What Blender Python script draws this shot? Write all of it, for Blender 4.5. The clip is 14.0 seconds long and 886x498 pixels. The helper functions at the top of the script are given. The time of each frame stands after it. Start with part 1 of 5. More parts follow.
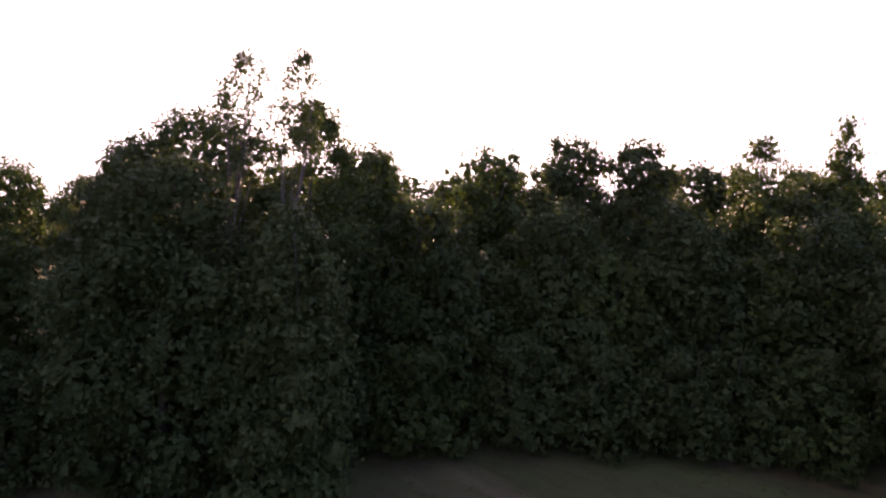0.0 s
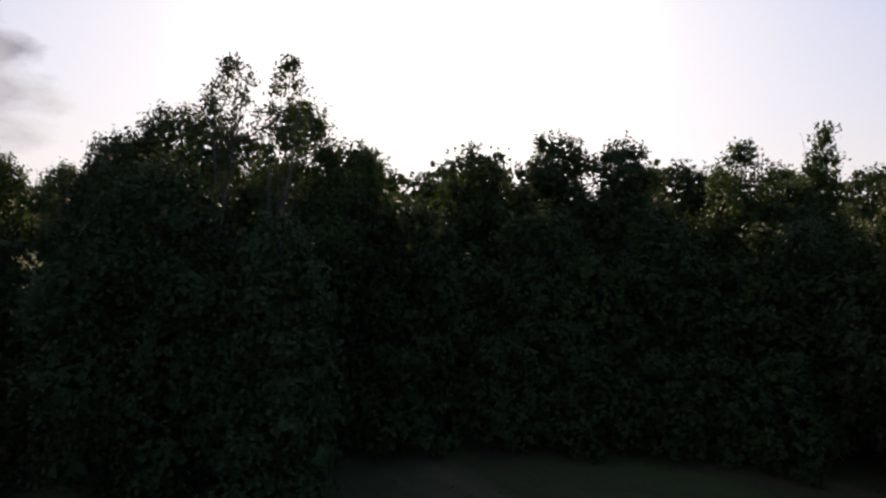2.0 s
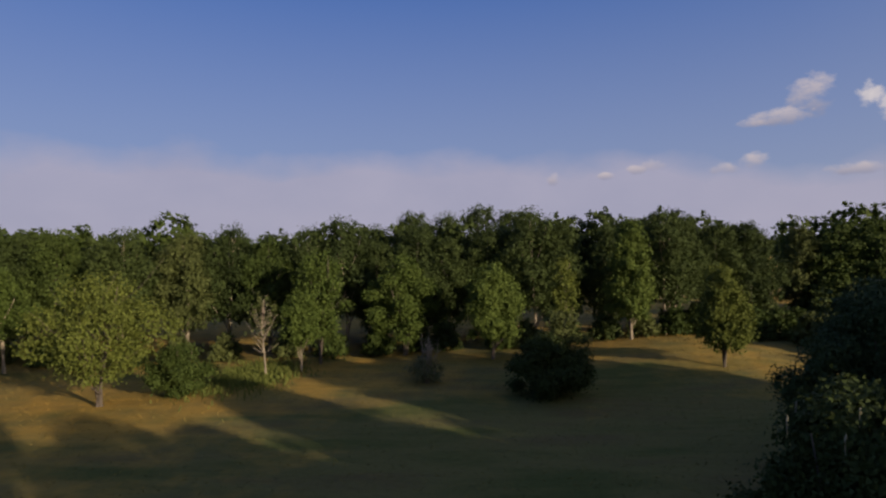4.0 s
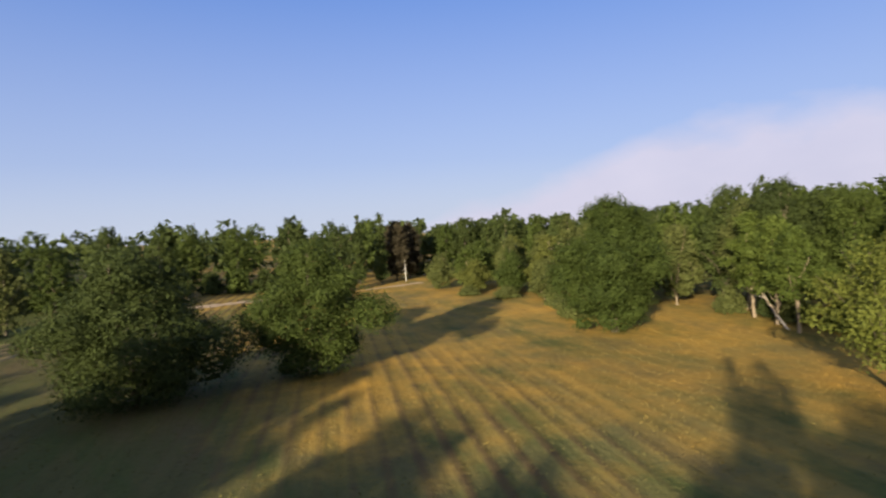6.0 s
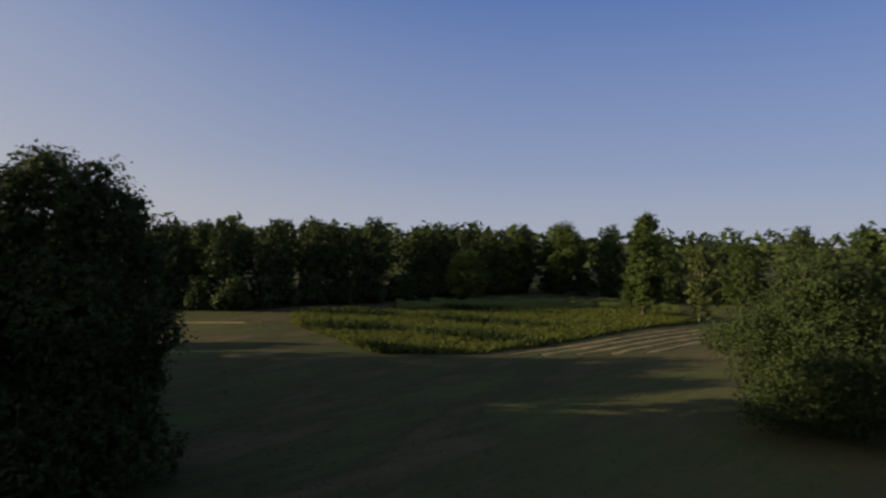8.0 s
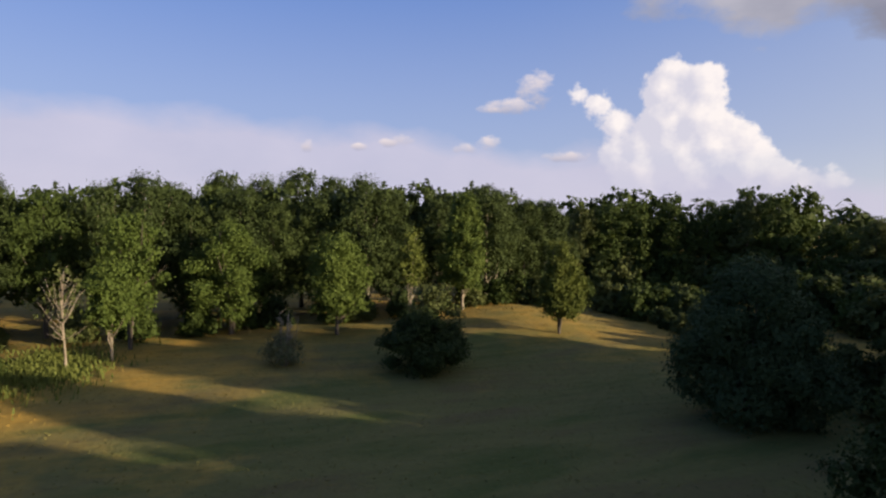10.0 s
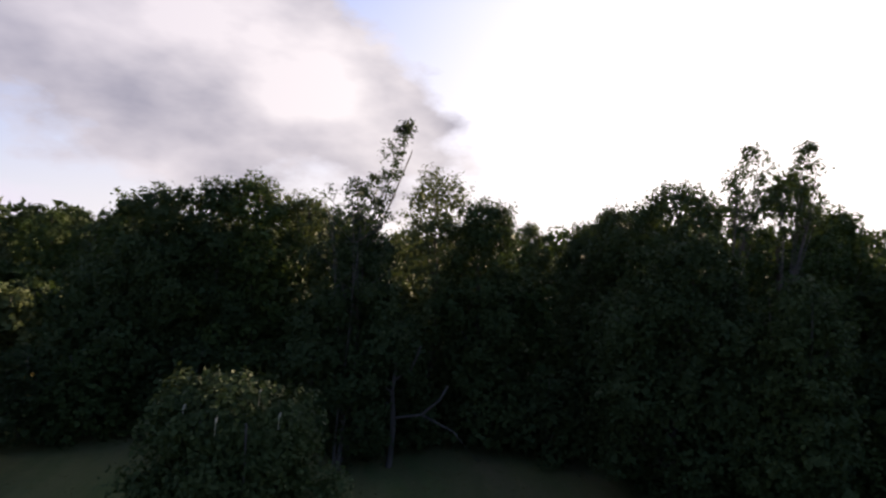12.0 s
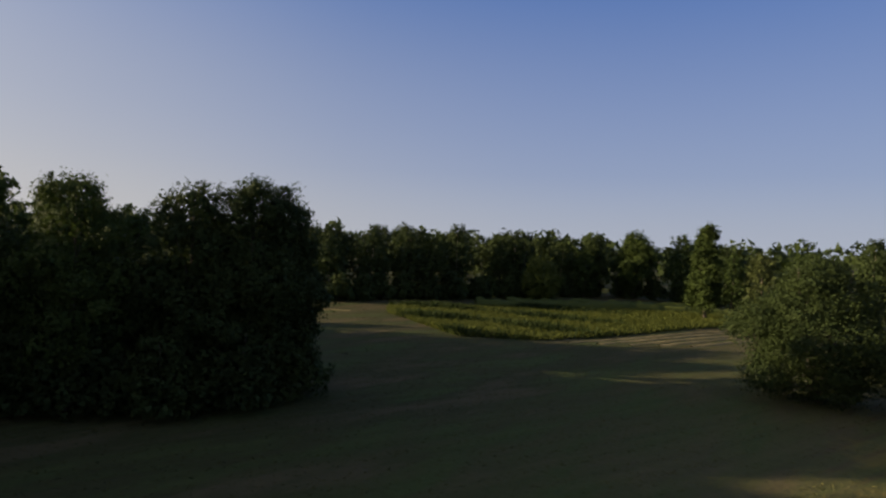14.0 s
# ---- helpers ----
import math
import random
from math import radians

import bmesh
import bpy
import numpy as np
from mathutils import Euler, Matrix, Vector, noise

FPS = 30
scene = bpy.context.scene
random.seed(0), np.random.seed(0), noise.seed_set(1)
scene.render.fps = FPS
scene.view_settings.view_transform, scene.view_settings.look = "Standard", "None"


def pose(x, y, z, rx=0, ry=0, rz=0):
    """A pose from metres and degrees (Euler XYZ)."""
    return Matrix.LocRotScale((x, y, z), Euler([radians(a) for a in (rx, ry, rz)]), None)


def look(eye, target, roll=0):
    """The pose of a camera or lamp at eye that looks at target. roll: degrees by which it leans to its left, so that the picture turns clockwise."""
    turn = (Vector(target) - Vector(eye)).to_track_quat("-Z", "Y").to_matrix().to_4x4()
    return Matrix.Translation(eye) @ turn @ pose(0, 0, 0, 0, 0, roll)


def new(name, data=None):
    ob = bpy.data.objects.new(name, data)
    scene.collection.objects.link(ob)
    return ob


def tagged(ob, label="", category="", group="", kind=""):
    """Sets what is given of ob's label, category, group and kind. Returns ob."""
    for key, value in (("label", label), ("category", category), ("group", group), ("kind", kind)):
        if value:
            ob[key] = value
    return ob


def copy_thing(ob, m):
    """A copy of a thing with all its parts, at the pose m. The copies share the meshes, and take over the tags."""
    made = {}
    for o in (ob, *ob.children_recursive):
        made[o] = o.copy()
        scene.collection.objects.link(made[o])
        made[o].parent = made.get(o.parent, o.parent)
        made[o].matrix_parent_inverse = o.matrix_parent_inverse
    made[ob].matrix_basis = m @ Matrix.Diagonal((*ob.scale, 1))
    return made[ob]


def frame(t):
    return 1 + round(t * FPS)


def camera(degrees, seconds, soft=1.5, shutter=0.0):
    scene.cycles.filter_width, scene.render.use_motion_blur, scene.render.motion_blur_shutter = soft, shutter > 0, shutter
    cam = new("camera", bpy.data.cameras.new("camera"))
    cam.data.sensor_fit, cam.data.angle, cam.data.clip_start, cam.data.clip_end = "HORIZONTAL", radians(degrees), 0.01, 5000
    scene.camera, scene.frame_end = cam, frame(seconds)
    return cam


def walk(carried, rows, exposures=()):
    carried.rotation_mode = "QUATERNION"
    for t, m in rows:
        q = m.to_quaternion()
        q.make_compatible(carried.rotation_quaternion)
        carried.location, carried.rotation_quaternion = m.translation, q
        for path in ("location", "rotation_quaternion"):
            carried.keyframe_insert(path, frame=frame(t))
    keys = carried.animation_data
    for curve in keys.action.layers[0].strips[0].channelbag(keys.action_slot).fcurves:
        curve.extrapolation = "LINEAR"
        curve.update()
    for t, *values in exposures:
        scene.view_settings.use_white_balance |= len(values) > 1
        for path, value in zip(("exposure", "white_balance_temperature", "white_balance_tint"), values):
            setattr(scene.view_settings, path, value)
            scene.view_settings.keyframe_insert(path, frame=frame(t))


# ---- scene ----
cam = camera(72.82, 14.0, soft=2.35, shutter=0.04)

# seconds, eye, heading clockwise from +y, pitch, roll
PATH = [
    (0.0, 2.27, 0.16, 8.33, 47.90, -2.22, 0.93),
    (0.1, 2.22, 0.10, 8.41, 47.60, -2.21, 0.95),
    (0.2, 2.16, 0.05, 8.50, 47.30, -2.21, 0.97),
    (0.3, 2.11, -0.01, 8.58, 47.02, -2.20, 0.99),
    (0.4, 2.05, -0.07, 8.66, 46.82, -2.20, 1.02),
    (0.5, 1.98, -0.14, 8.72, 46.72, -2.20, 1.05),
    (0.6, 1.91, -0.21, 8.77, 46.72, -2.23, 1.09),
    (0.7, 1.82, -0.29, 8.81, 46.80, -2.31, 1.14),
    (0.8, 1.73, -0.37, 8.84, 46.90, -2.42, 1.21),
    (0.9, 1.65, -0.45, 8.87, 47.00, -2.53, 1.27),
    (1.0, 1.59, -0.51, 8.89, 47.10, -2.63, 1.31),
    (1.1, 1.54, -0.56, 8.91, 47.19, -2.73, 1.35),
    (1.2, 1.51, -0.59, 8.92, 47.20, -2.82, 1.38),
    (1.3, 1.49, -0.61, 8.93, 47.22, -2.92, 1.41),
    (1.4, 1.50, -0.61, 8.94, 47.29, -3.01, 1.43),
    (1.5, 1.53, -0.58, 8.94, 47.32, -3.10, 1.46),
    (1.6, 1.60, -0.53, 8.95, 47.39, -3.20, 1.48),
    (1.7, 1.69, -0.44, 8.95, 47.40, -3.31, 1.50),
    (1.8, 1.80, -0.34, 8.95, 47.40, -3.41, 1.52),
    (1.9, 1.92, -0.22, 8.95, 47.46, -3.48, 1.54),
    (2.0, 2.04, -0.08, 8.95, 49.30, -3.51, 1.58),
    (2.1, 2.17, 0.08, 8.94, 58.41, -3.46, 1.67),
    (2.2, 2.30, 0.25, 8.94, 70.00, -3.32, 1.82),
    (2.3, 2.43, 0.44, 8.93, 81.80, -3.08, 2.03),
    (2.4, 2.57, 0.64, 8.92, 93.60, -2.75, 2.28),
    (2.5, 2.73, 0.85, 8.92, 105.40, -1.57, 2.67),
    (2.6, 2.89, 1.08, 8.91, 117.20, -0.34, 2.86),
    (2.7, 3.07, 1.32, 8.90, 129.00, 1.14, 3.18),
    (2.8, 3.24, 1.56, 8.90, 140.80, 2.36, 3.39),
    (2.9, 3.42, 1.79, 8.89, 152.60, 3.11, 2.02),
    (3.0, 3.58, 2.00, 8.89, 164.40, 3.46, 0.11),
    (3.1, 3.74, 2.18, 8.88, 176.20, 3.18, -0.97),
    (3.2, 3.88, 2.34, 8.88, 188.00, 2.72, -1.51),
    (3.3, 4.01, 2.48, 8.88, 199.80, 2.38, -1.50),
    (3.4, 4.12, 2.60, 8.88, 211.60, 2.04, -1.49),
    (3.5, 4.21, 2.70, 8.88, 223.40, 1.69, -1.48),
    (3.6, 4.28, 2.78, 8.88, 235.20, 1.34, -1.45),
    (3.7, 4.32, 2.85, 8.88, 247.00, 0.99, -1.43),
    (3.8, 4.35, 2.90, 8.88, 258.80, 0.65, -1.40),
    (3.9, 4.36, 2.94, 8.89, 269.09, 0.30, -1.36),
    (4.0, 4.35, 2.96, 8.89, 272.18, -0.04, -1.33),
    (4.1, 4.31, 2.97, 8.90, 273.14, -0.37, -1.29),
    (4.2, 4.25, 2.97, 8.91, 273.69, -0.70, -1.25),
    (4.3, 4.16, 2.96, 8.91, 274.09, -1.01, -1.21),
    (4.4, 4.06, 2.93, 8.92, 274.39, -1.32, -1.17),
    (4.5, 3.93, 2.90, 8.93, 274.59, -1.61, -1.14),
    (4.6, 3.78, 2.86, 8.94, 274.70, -1.89, -1.10),
    (4.7, 3.60, 2.81, 8.95, 274.80, -2.15, -1.07),
    (4.8, 3.40, 2.75, 8.96, 274.89, -2.40, -1.04),
    (4.9, 3.17, 2.68, 8.97, 274.90, -2.63, -1.01),
    (5.0, 2.92, 2.61, 8.99, 274.92, -2.83, -0.99),
    (5.1, 2.64, 2.53, 9.00, 274.99, -3.02, -0.97),
    (5.2, 2.33, 2.45, 9.02, 274.70, -3.18, -0.96),
    (5.3, 2.00, 2.35, 9.04, 272.91, -3.31, -0.96),
    (5.4, 1.67, 2.24, 9.05, 269.71, -3.44, -1.08),
    (5.5, 1.34, 2.11, 9.07, 262.51, -3.50, -1.30),
    (5.6, 1.01, 1.95, 9.07, 251.40, -3.47, -1.55),
    (5.7, 0.69, 1.77, 9.07, 239.60, -3.26, -1.92),
    (5.8, 0.38, 1.57, 9.06, 227.80, -2.86, -2.25),
    (5.9, 0.09, 1.36, 9.06, 216.00, -2.36, -2.42),
    (6.0, -0.16, 1.14, 9.06, 204.20, -1.81, -2.50),
    (6.1, -0.37, 0.92, 9.05, 192.40, -1.25, -2.31),
    (6.2, -0.55, 0.69, 9.05, 180.60, -0.88, -2.00),
    (6.3, -0.69, 0.46, 9.05, 168.80, -0.79, -1.71),
    (6.4, -0.81, 0.22, 9.05, 157.00, -0.73, -1.44),
    (6.5, -0.89, -0.01, 9.05, 145.20, -0.68, -1.31),
    (6.6, -0.94, -0.24, 9.04, 133.40, -0.64, -1.40),
    (6.7, -0.96, -0.46, 9.04, 121.71, -0.61, -1.58),
    (6.8, -0.96, -0.68, 9.03, 110.82, -0.58, -1.76),
    (6.9, -0.92, -0.88, 9.03, 101.65, -0.55, -1.84),
    (7.0, -0.87, -1.06, 9.03, 93.79, -0.50, -1.71),
    (7.1, -0.78, -1.21, 9.03, 87.76, -0.59, -1.59),
    (7.2, -0.68, -1.33, 9.03, 83.94, -0.81, -1.47),
    (7.3, -0.55, -1.44, 9.03, 81.63, -1.07, -1.34),
    (7.4, -0.42, -1.52, 9.04, 80.86, -1.28, -1.19),
    (7.5, -0.29, -1.59, 9.04, 86.40, -1.37, -0.99),
    (7.6, -0.15, -1.64, 9.05, 97.30, -1.36, -0.62),
    (7.7, -0.01, -1.68, 9.05, 109.10, -1.33, -0.06),
    (7.8, 0.14, -1.70, 9.06, 120.90, -1.28, 0.55),
    (7.9, 0.28, -1.72, 9.06, 132.70, -1.21, 1.03),
    (8.0, 0.43, -1.75, 9.07, 144.50, -1.12, 1.23),
    (8.1, 0.59, -1.78, 9.07, 156.30, -0.74, 1.01),
    (8.2, 0.76, -1.81, 9.08, 168.10, -0.13, 0.57),
    (8.3, 0.92, -1.85, 9.08, 179.90, 0.20, 0.19),
    (8.4, 1.07, -1.90, 9.08, 191.70, 0.22, 0.01),
    (8.5, 1.20, -1.96, 9.08, 203.50, 0.22, -0.18),
    (8.6, 1.31, -2.04, 9.08, 215.30, -0.04, -0.57),
    (8.7, 1.40, -2.12, 9.08, 227.10, -0.42, -0.85),
    (8.8, 1.47, -2.21, 9.07, 238.90, -0.66, -0.83),
    (8.9, 1.52, -2.31, 9.06, 250.70, -0.91, -0.79),
    (9.0, 1.54, -2.42, 9.06, 262.50, -1.15, -0.71),
    (9.1, 1.52, -2.54, 9.05, 274.30, -1.38, -0.62),
    (9.2, 1.47, -2.66, 9.05, 285.62, -1.61, -0.50),
    (9.3, 1.39, -2.79, 9.05, 293.47, -1.84, -0.37),
    (9.4, 1.30, -2.92, 9.04, 295.07, -2.06, -0.22),
    (9.5, 1.18, -3.04, 9.04, 295.29, -2.27, -0.06),
    (9.6, 1.04, -3.16, 9.04, 295.39, -2.47, 0.11),
    (9.7, 0.89, -3.28, 9.04, 295.42, -2.67, 0.28),
    (9.8, 0.71, -3.39, 9.04, 295.49, -2.86, 0.46),
    (9.9, 0.53, -3.49, 9.04, 295.50, -3.04, 0.63),
    (10.0, 0.34, -3.58, 9.04, 295.50, -3.20, 0.80),
    (10.1, 0.13, -3.66, 9.04, 295.50, -3.36, 0.97),
    (10.2, -0.09, -3.71, 9.05, 295.50, -3.50, 1.12),
    (10.3, -0.31, -3.76, 9.06, 295.50, -3.64, 1.27),
    (10.4, -0.53, -3.78, 9.06, 295.50, -3.76, 1.39),
    (10.5, -0.76, -3.78, 9.08, 295.50, -3.86, 1.50),
    (10.6, -0.99, -3.75, 9.09, 295.50, -3.95, 1.58),
    (10.7, -1.21, -3.70, 9.11, 295.64, -4.03, 1.64),
    (10.8, -1.44, -3.62, 9.13, 296.40, -4.09, 1.67),
    (10.9, -1.66, -3.53, 9.15, 296.89, -4.14, 1.69),
    (11.0, -1.88, -3.43, 9.17, 298.01, -4.16, 1.70),
    (11.1, -2.09, -3.31, 9.19, 301.14, -4.08, 1.97),
    (11.2, -2.29, -3.18, 9.20, 306.52, -3.86, 2.56),
    (11.3, -2.49, -3.04, 9.22, 313.34, -3.58, 3.14),
    (11.4, -2.71, -2.89, 9.22, 320.77, -3.30, 3.40),
    (11.5, -2.94, -2.73, 9.22, 328.81, -2.99, 3.30),
    (11.6, -3.20, -2.56, 9.20, 336.97, -2.45, 3.60),
    (11.7, -3.48, -2.38, 9.16, 345.56, -1.80, 3.90),
    (11.8, -3.77, -2.18, 9.13, 354.88, -1.18, 3.69),
    (11.9, -4.07, -1.97, 9.09, 364.58, -0.60, 3.48),
    (12.0, -4.37, -1.74, 9.07, 374.07, -0.16, 3.48),
    (12.1, -4.67, -1.48, 9.05, 383.33, 0.17, 2.94),
    (12.2, -4.97, -1.20, 9.05, 392.05, 0.44, 2.49),
    (12.3, -5.26, -0.89, 9.04, 400.36, 0.66, 2.16),
    (12.4, -5.53, -0.56, 9.05, 408.44, 0.88, 2.00),
    (12.5, -5.78, -0.20, 9.05, 416.12, 1.01, 1.88),
    (12.6, -5.97, 0.18, 9.05, 423.35, 0.99, 1.78),
    (12.7, -6.14, 0.59, 9.05, 430.35, 0.94, 1.68),
    (12.8, -6.27, 1.02, 9.04, 436.95, 0.87, 1.59),
    (12.9, -6.38, 1.45, 9.04, 442.90, 0.78, 1.51),
    (13.0, -6.46, 1.87, 9.03, 447.93, 0.69, 1.42),
    (13.1, -6.49, 2.29, 9.02, 451.88, 0.54, 1.34),
    (13.2, -6.50, 2.71, 9.00, 455.18, 0.33, 1.25),
    (13.3, -6.49, 3.12, 8.99, 458.37, 0.08, 1.17),
    (13.4, -6.46, 3.52, 8.96, 461.97, -0.15, 1.11),
    (13.5, -6.44, 3.91, 8.94, 466.33, -0.38, 1.07),
    (13.6, -6.40, 4.30, 8.90, 471.64, -0.46, 1.16),
    (13.7, -6.36, 4.67, 8.87, 477.61, -0.52, 1.38),
    (13.8, -6.32, 5.04, 8.83, 483.92, -0.56, 1.67),
    (13.9, -6.27, 5.41, 8.79, 490.30, -0.60, 1.98),
    (14.0, -6.23, 5.77, 8.75, 496.58, -0.65, 2.26),
]


def heading(yaw, pitch, roll, eye):
    a, b = radians(yaw), radians(pitch)
    way = Vector((math.sin(a) * math.cos(b), math.cos(a) * math.cos(b), math.sin(b)))
    return look(eye, Vector(eye) + way, roll)


EXPOSURES = [(0.0, 2.7, 7900, 46), (0.5, 2.3, 7600, 36), (1.0, 1.95, 7300, 22), (1.5, 1.6, 7000, 20), (2.1, 1.15, 6800, 14), (2.5, 0.75, 6500, 12), (3.0, 0.15, 6500, 26), (3.3, 0.2, 6500, 22), (5.3, 1.05, 6250, 11), (5.7, 1.2, 6450, 10), (6.0, 1.28, 6650, 10), (6.5, 1.0, 6800, 12), (7.0, 1.3, 6900, 15), (7.5, 1.5, 7000, 18), (8.0, 0.62, 6700, 11), (8.5, 0.66, 6900, 20), (8.8, 0.75, 6800, 16), (10.8, 1.2, 6600, 11), (11.1, 1.2, 6600, 11), (11.6, 1.35, 6900, 12), (12.0, 1.55, 6900, 16), (12.2, 1.9, 7500, 30), (12.6, 1.95, 7900, 40), (13.0, 1.2, 6800, 12), (13.5, 0.86, 6750, 10), (14.0, 0.72, 6850, 10)]
walk(cam, [(t, heading(a, b, c, (x, y, z))) for t, x, y, z, a, b, c in PATH], EXPOSURES)

# ---- world, sun ----
SUN_AZ, SUN_EL = 47.0, 12.3


def nodes_of(mat_or_world):
    mat_or_world.use_nodes = True
    nt = mat_or_world.node_tree
    nt.nodes.clear()
    return nt, nt.nodes, nt.links


def node(nt, kind, **values):
    n = nt.nodes.new(kind)
    for key, v in values.items():
        if key in n.inputs:
            n.inputs[key].default_value = v
    return n


def math_node(nt, op, a, b=0.0, c=0.0):
    n = nt.nodes.new("ShaderNodeMath")
    n.operation = op
    for i, v in enumerate((a, b, c)):
        if isinstance(v, (int, float)):
            n.inputs[i].default_value = v
        else:
            nt.links.new(v, n.inputs[i])
    return n.outputs[0]


def ramp(nt, fac, stops):
    n = nt.nodes.new("ShaderNodeValToRGB")
    while len(n.color_ramp.elements) < len(stops):
        n.color_ramp.elements.new(0.5)
    for e, (p, c) in zip(n.color_ramp.elements, stops):
        e.position, e.color = p, (*c, 1) if len(c) == 3 else c
    nt.links.new(fac, n.inputs[0])
    return n.outputs[0]


def mix(nt, fac, a, b):
    n = nt.nodes.new("ShaderNodeMix")
    n.data_type = "RGBA"
    for slot, v in ((0, fac), (6, a), (7, b)):
        if isinstance(v, (int, float)):
            n.inputs[slot].default_value = v
        elif isinstance(v, tuple):
            n.inputs[slot].default_value = (*v, 1)
        else:
            nt.links.new(v, n.inputs[slot])
    return n.outputs[2]


def noise_tex(nt, vec, scale, detail=4.0, rough=0.55):
    n = nt.nodes.new("ShaderNodeTexNoise")
    n.inputs["Scale"].default_value, n.inputs["Detail"].default_value, n.inputs["Roughness"].default_value = scale, detail, rough
    if vec is not None:
        nt.links.new(vec, n.inputs["Vector"])
    return n.outputs["Fac"]


TOWER = [(-44.2, 13.0, 1.35), (-44.8, 11.4, 2.14), (-41.4, 11.5, 2.14), (-41.7, 9.1, 2.58), (-44.2, 8.5, 3.03), (-40.4, 6.5, 2.92), (-42.6, 5.1, 3.26), (-38.4, 7.2, 1.58), (-37.6, 4.5, 2.58), (-35.6, 3.6, 2.02), (-33.7, 2.9, 1.58), (-46.4, 4.0, 2.7), (-52.1, 11.1, 1.02), (-50.4, 10.2, 1.46), (-48.6, 8.2, 1.8), (-46.5, 6.6, 2.36), (-48.2, 5.6, 2.14), (-31.7, 3.2, 1.24), (-43.1, 10.0, 2.14)]
# azimuth, elevation, half width and half height in degrees
PUFFS = [(-56.0, 11.6, 1.9, 2.0), (-58.4, 10.2, 2.91, 0.8), (-60.6, 6.7, 1.68, 0.9), (-62.2, 6.3, 1.57, 0.6), (-68.4, 7.0, 1.34, 0.8), (-69.8, 6.7, 1.12, 0.5), (-77.3, 6.2, 0.67, 0.7), (-60.5, 9.9, 1.5, 0.5), (-53.0, 5.6, 2.4, 0.6), (-72.5, 6.3, 0.9, 0.4)]


def build_world():
    world = bpy.data.worlds.new("sky")
    scene.world = world
    nt, nodes, links = nodes_of(world)
    sky = nodes.new("ShaderNodeTexSky")
    sky.sky_type, sky.sun_disc = "NISHITA", False
    sky.sun_elevation, sky.sun_rotation = radians(SUN_EL), radians(SUN_AZ)
    sky.air_density, sky.dust_density, sky.ozone_density = 1.0, 1.0, 2.5
    where = nodes.new("ShaderNodeTexCoord").outputs["Generated"]
    sep = nodes.new("ShaderNodeSeparateXYZ")
    links.new(where, sep.inputs[0])
    x, y, z = sep.outputs
    az = math_node(nt, "MULTIPLY", math_node(nt, "ARCTAN2", x, y), 57.2958)
    el = math_node(nt, "MULTIPLY", math_node(nt, "ARCSINE", z), 57.2958)
    stretch = nodes.new("ShaderNodeMapping")
    stretch.inputs["Scale"].default_value = (1.0, 1.0, 1.9)
    links.new(where, stretch.inputs["Vector"])
    big = math_node(nt, "SUBTRACT", noise_tex(nt, stretch.outputs[0], 5.0, 6.0, 0.5), 0.5)
    fine = noise_tex(nt, stretch.outputs[0], 6.0, 5.0, 0.5)
    # grey deck in the north
    slant = math_node(nt, "SUBTRACT", el, math_node(nt, "SUBTRACT", 15.5, math_node(nt, "MULTIPLY", math_node(nt, "ADD", az, 38.5), 0.546)))
    limit = math_node(nt, "SUBTRACT", 16.0, math_node(nt, "ADD", az, math_node(nt, "MULTIPLY", math_node(nt, "MAXIMUM", math_node(nt, "SUBTRACT", el, 12.0), 0.0), 1.3)))
    floor_el = math_node(nt, "SUBTRACT", el, 2.5)
    deck = math_node(nt, "MINIMUM", math_node(nt, "MINIMUM", slant, limit), floor_el)
    billow = math_node(nt, "SUBTRACT", noise_tex(nt, stretch.outputs[0], 4.2, 7.0, 0.58), 0.5)
    deck = math_node(nt, "MULTIPLY", math_node(nt, "ADD", deck, math_node(nt, "MULTIPLY_ADD", billow, 22.0, math_node(nt, "MULTIPLY", big, 6.0))), 0.2)
    deck = math_node(nt, "MULTIPLY", ramp(nt, deck, [(0.0, (0, 0, 0)), (0.6, (1, 1, 1))]), 0.93)
    # low pale bank over the western woods
    off = math_node(nt, "ADD", az, 105.0)
    east_part = math_node(nt, "MAXIMUM", off, 0.0)
    west_part = math_node(nt, "MINIMUM", math_node(nt, "ADD", off, 10.0), 0.0)
    drop = math_node(nt, "ADD", math_node(nt, "MULTIPLY", math_node(nt, "POWER", east_part, 2.0), 0.0009), math_node(nt, "MULTIPLY", math_node(nt, "MULTIPLY", west_part, west_part), 0.0045))
    top = math_node(nt, "SUBTRACT", 9.3, drop)
    bank = math_node(nt, "ADD", math_node(nt, "SUBTRACT", top, el), math_node(nt, "MULTIPLY", big, 8.0))
    bank = math_node(nt, "MULTIPLY", ramp(nt, math_node(nt, "MULTIPLY", bank, 0.4), [(0.0, (0, 0, 0)), (1.0, (1, 1, 1))]), 0.8)
    toward = math_node(nt, "MULTIPLY", math_node(nt, "ADD", az, 30.0), 0.018)
    dark_part = mix(nt, toward, (2.3, 2.35, 3.0), (2.7, 2.7, 3.1))
    light_part = mix(nt, toward, (4.9, 4.8, 5.4), (7.4, 7.2, 7.2))
    folds = noise_tex(nt, stretch.outputs[0], 3.4, 5.0, 0.5)
    deck_colour = mix(nt, ramp(nt, folds, [(0.36, (0, 0, 0)), (0.64, (1, 1, 1))]), dark_part, light_part)
    bank_colour = mix(nt, toward, mix(nt, fine, (4.5, 4.5, 5.9), (6.2, 5.8, 6.9)), mix(nt, fine, (6.2, 5.9, 6.6), (8.4, 7.8, 7.9)))
    blue = nodes.new("ShaderNodeMix")
    blue.data_type, blue.blend_type = "RGBA", "MULTIPLY"
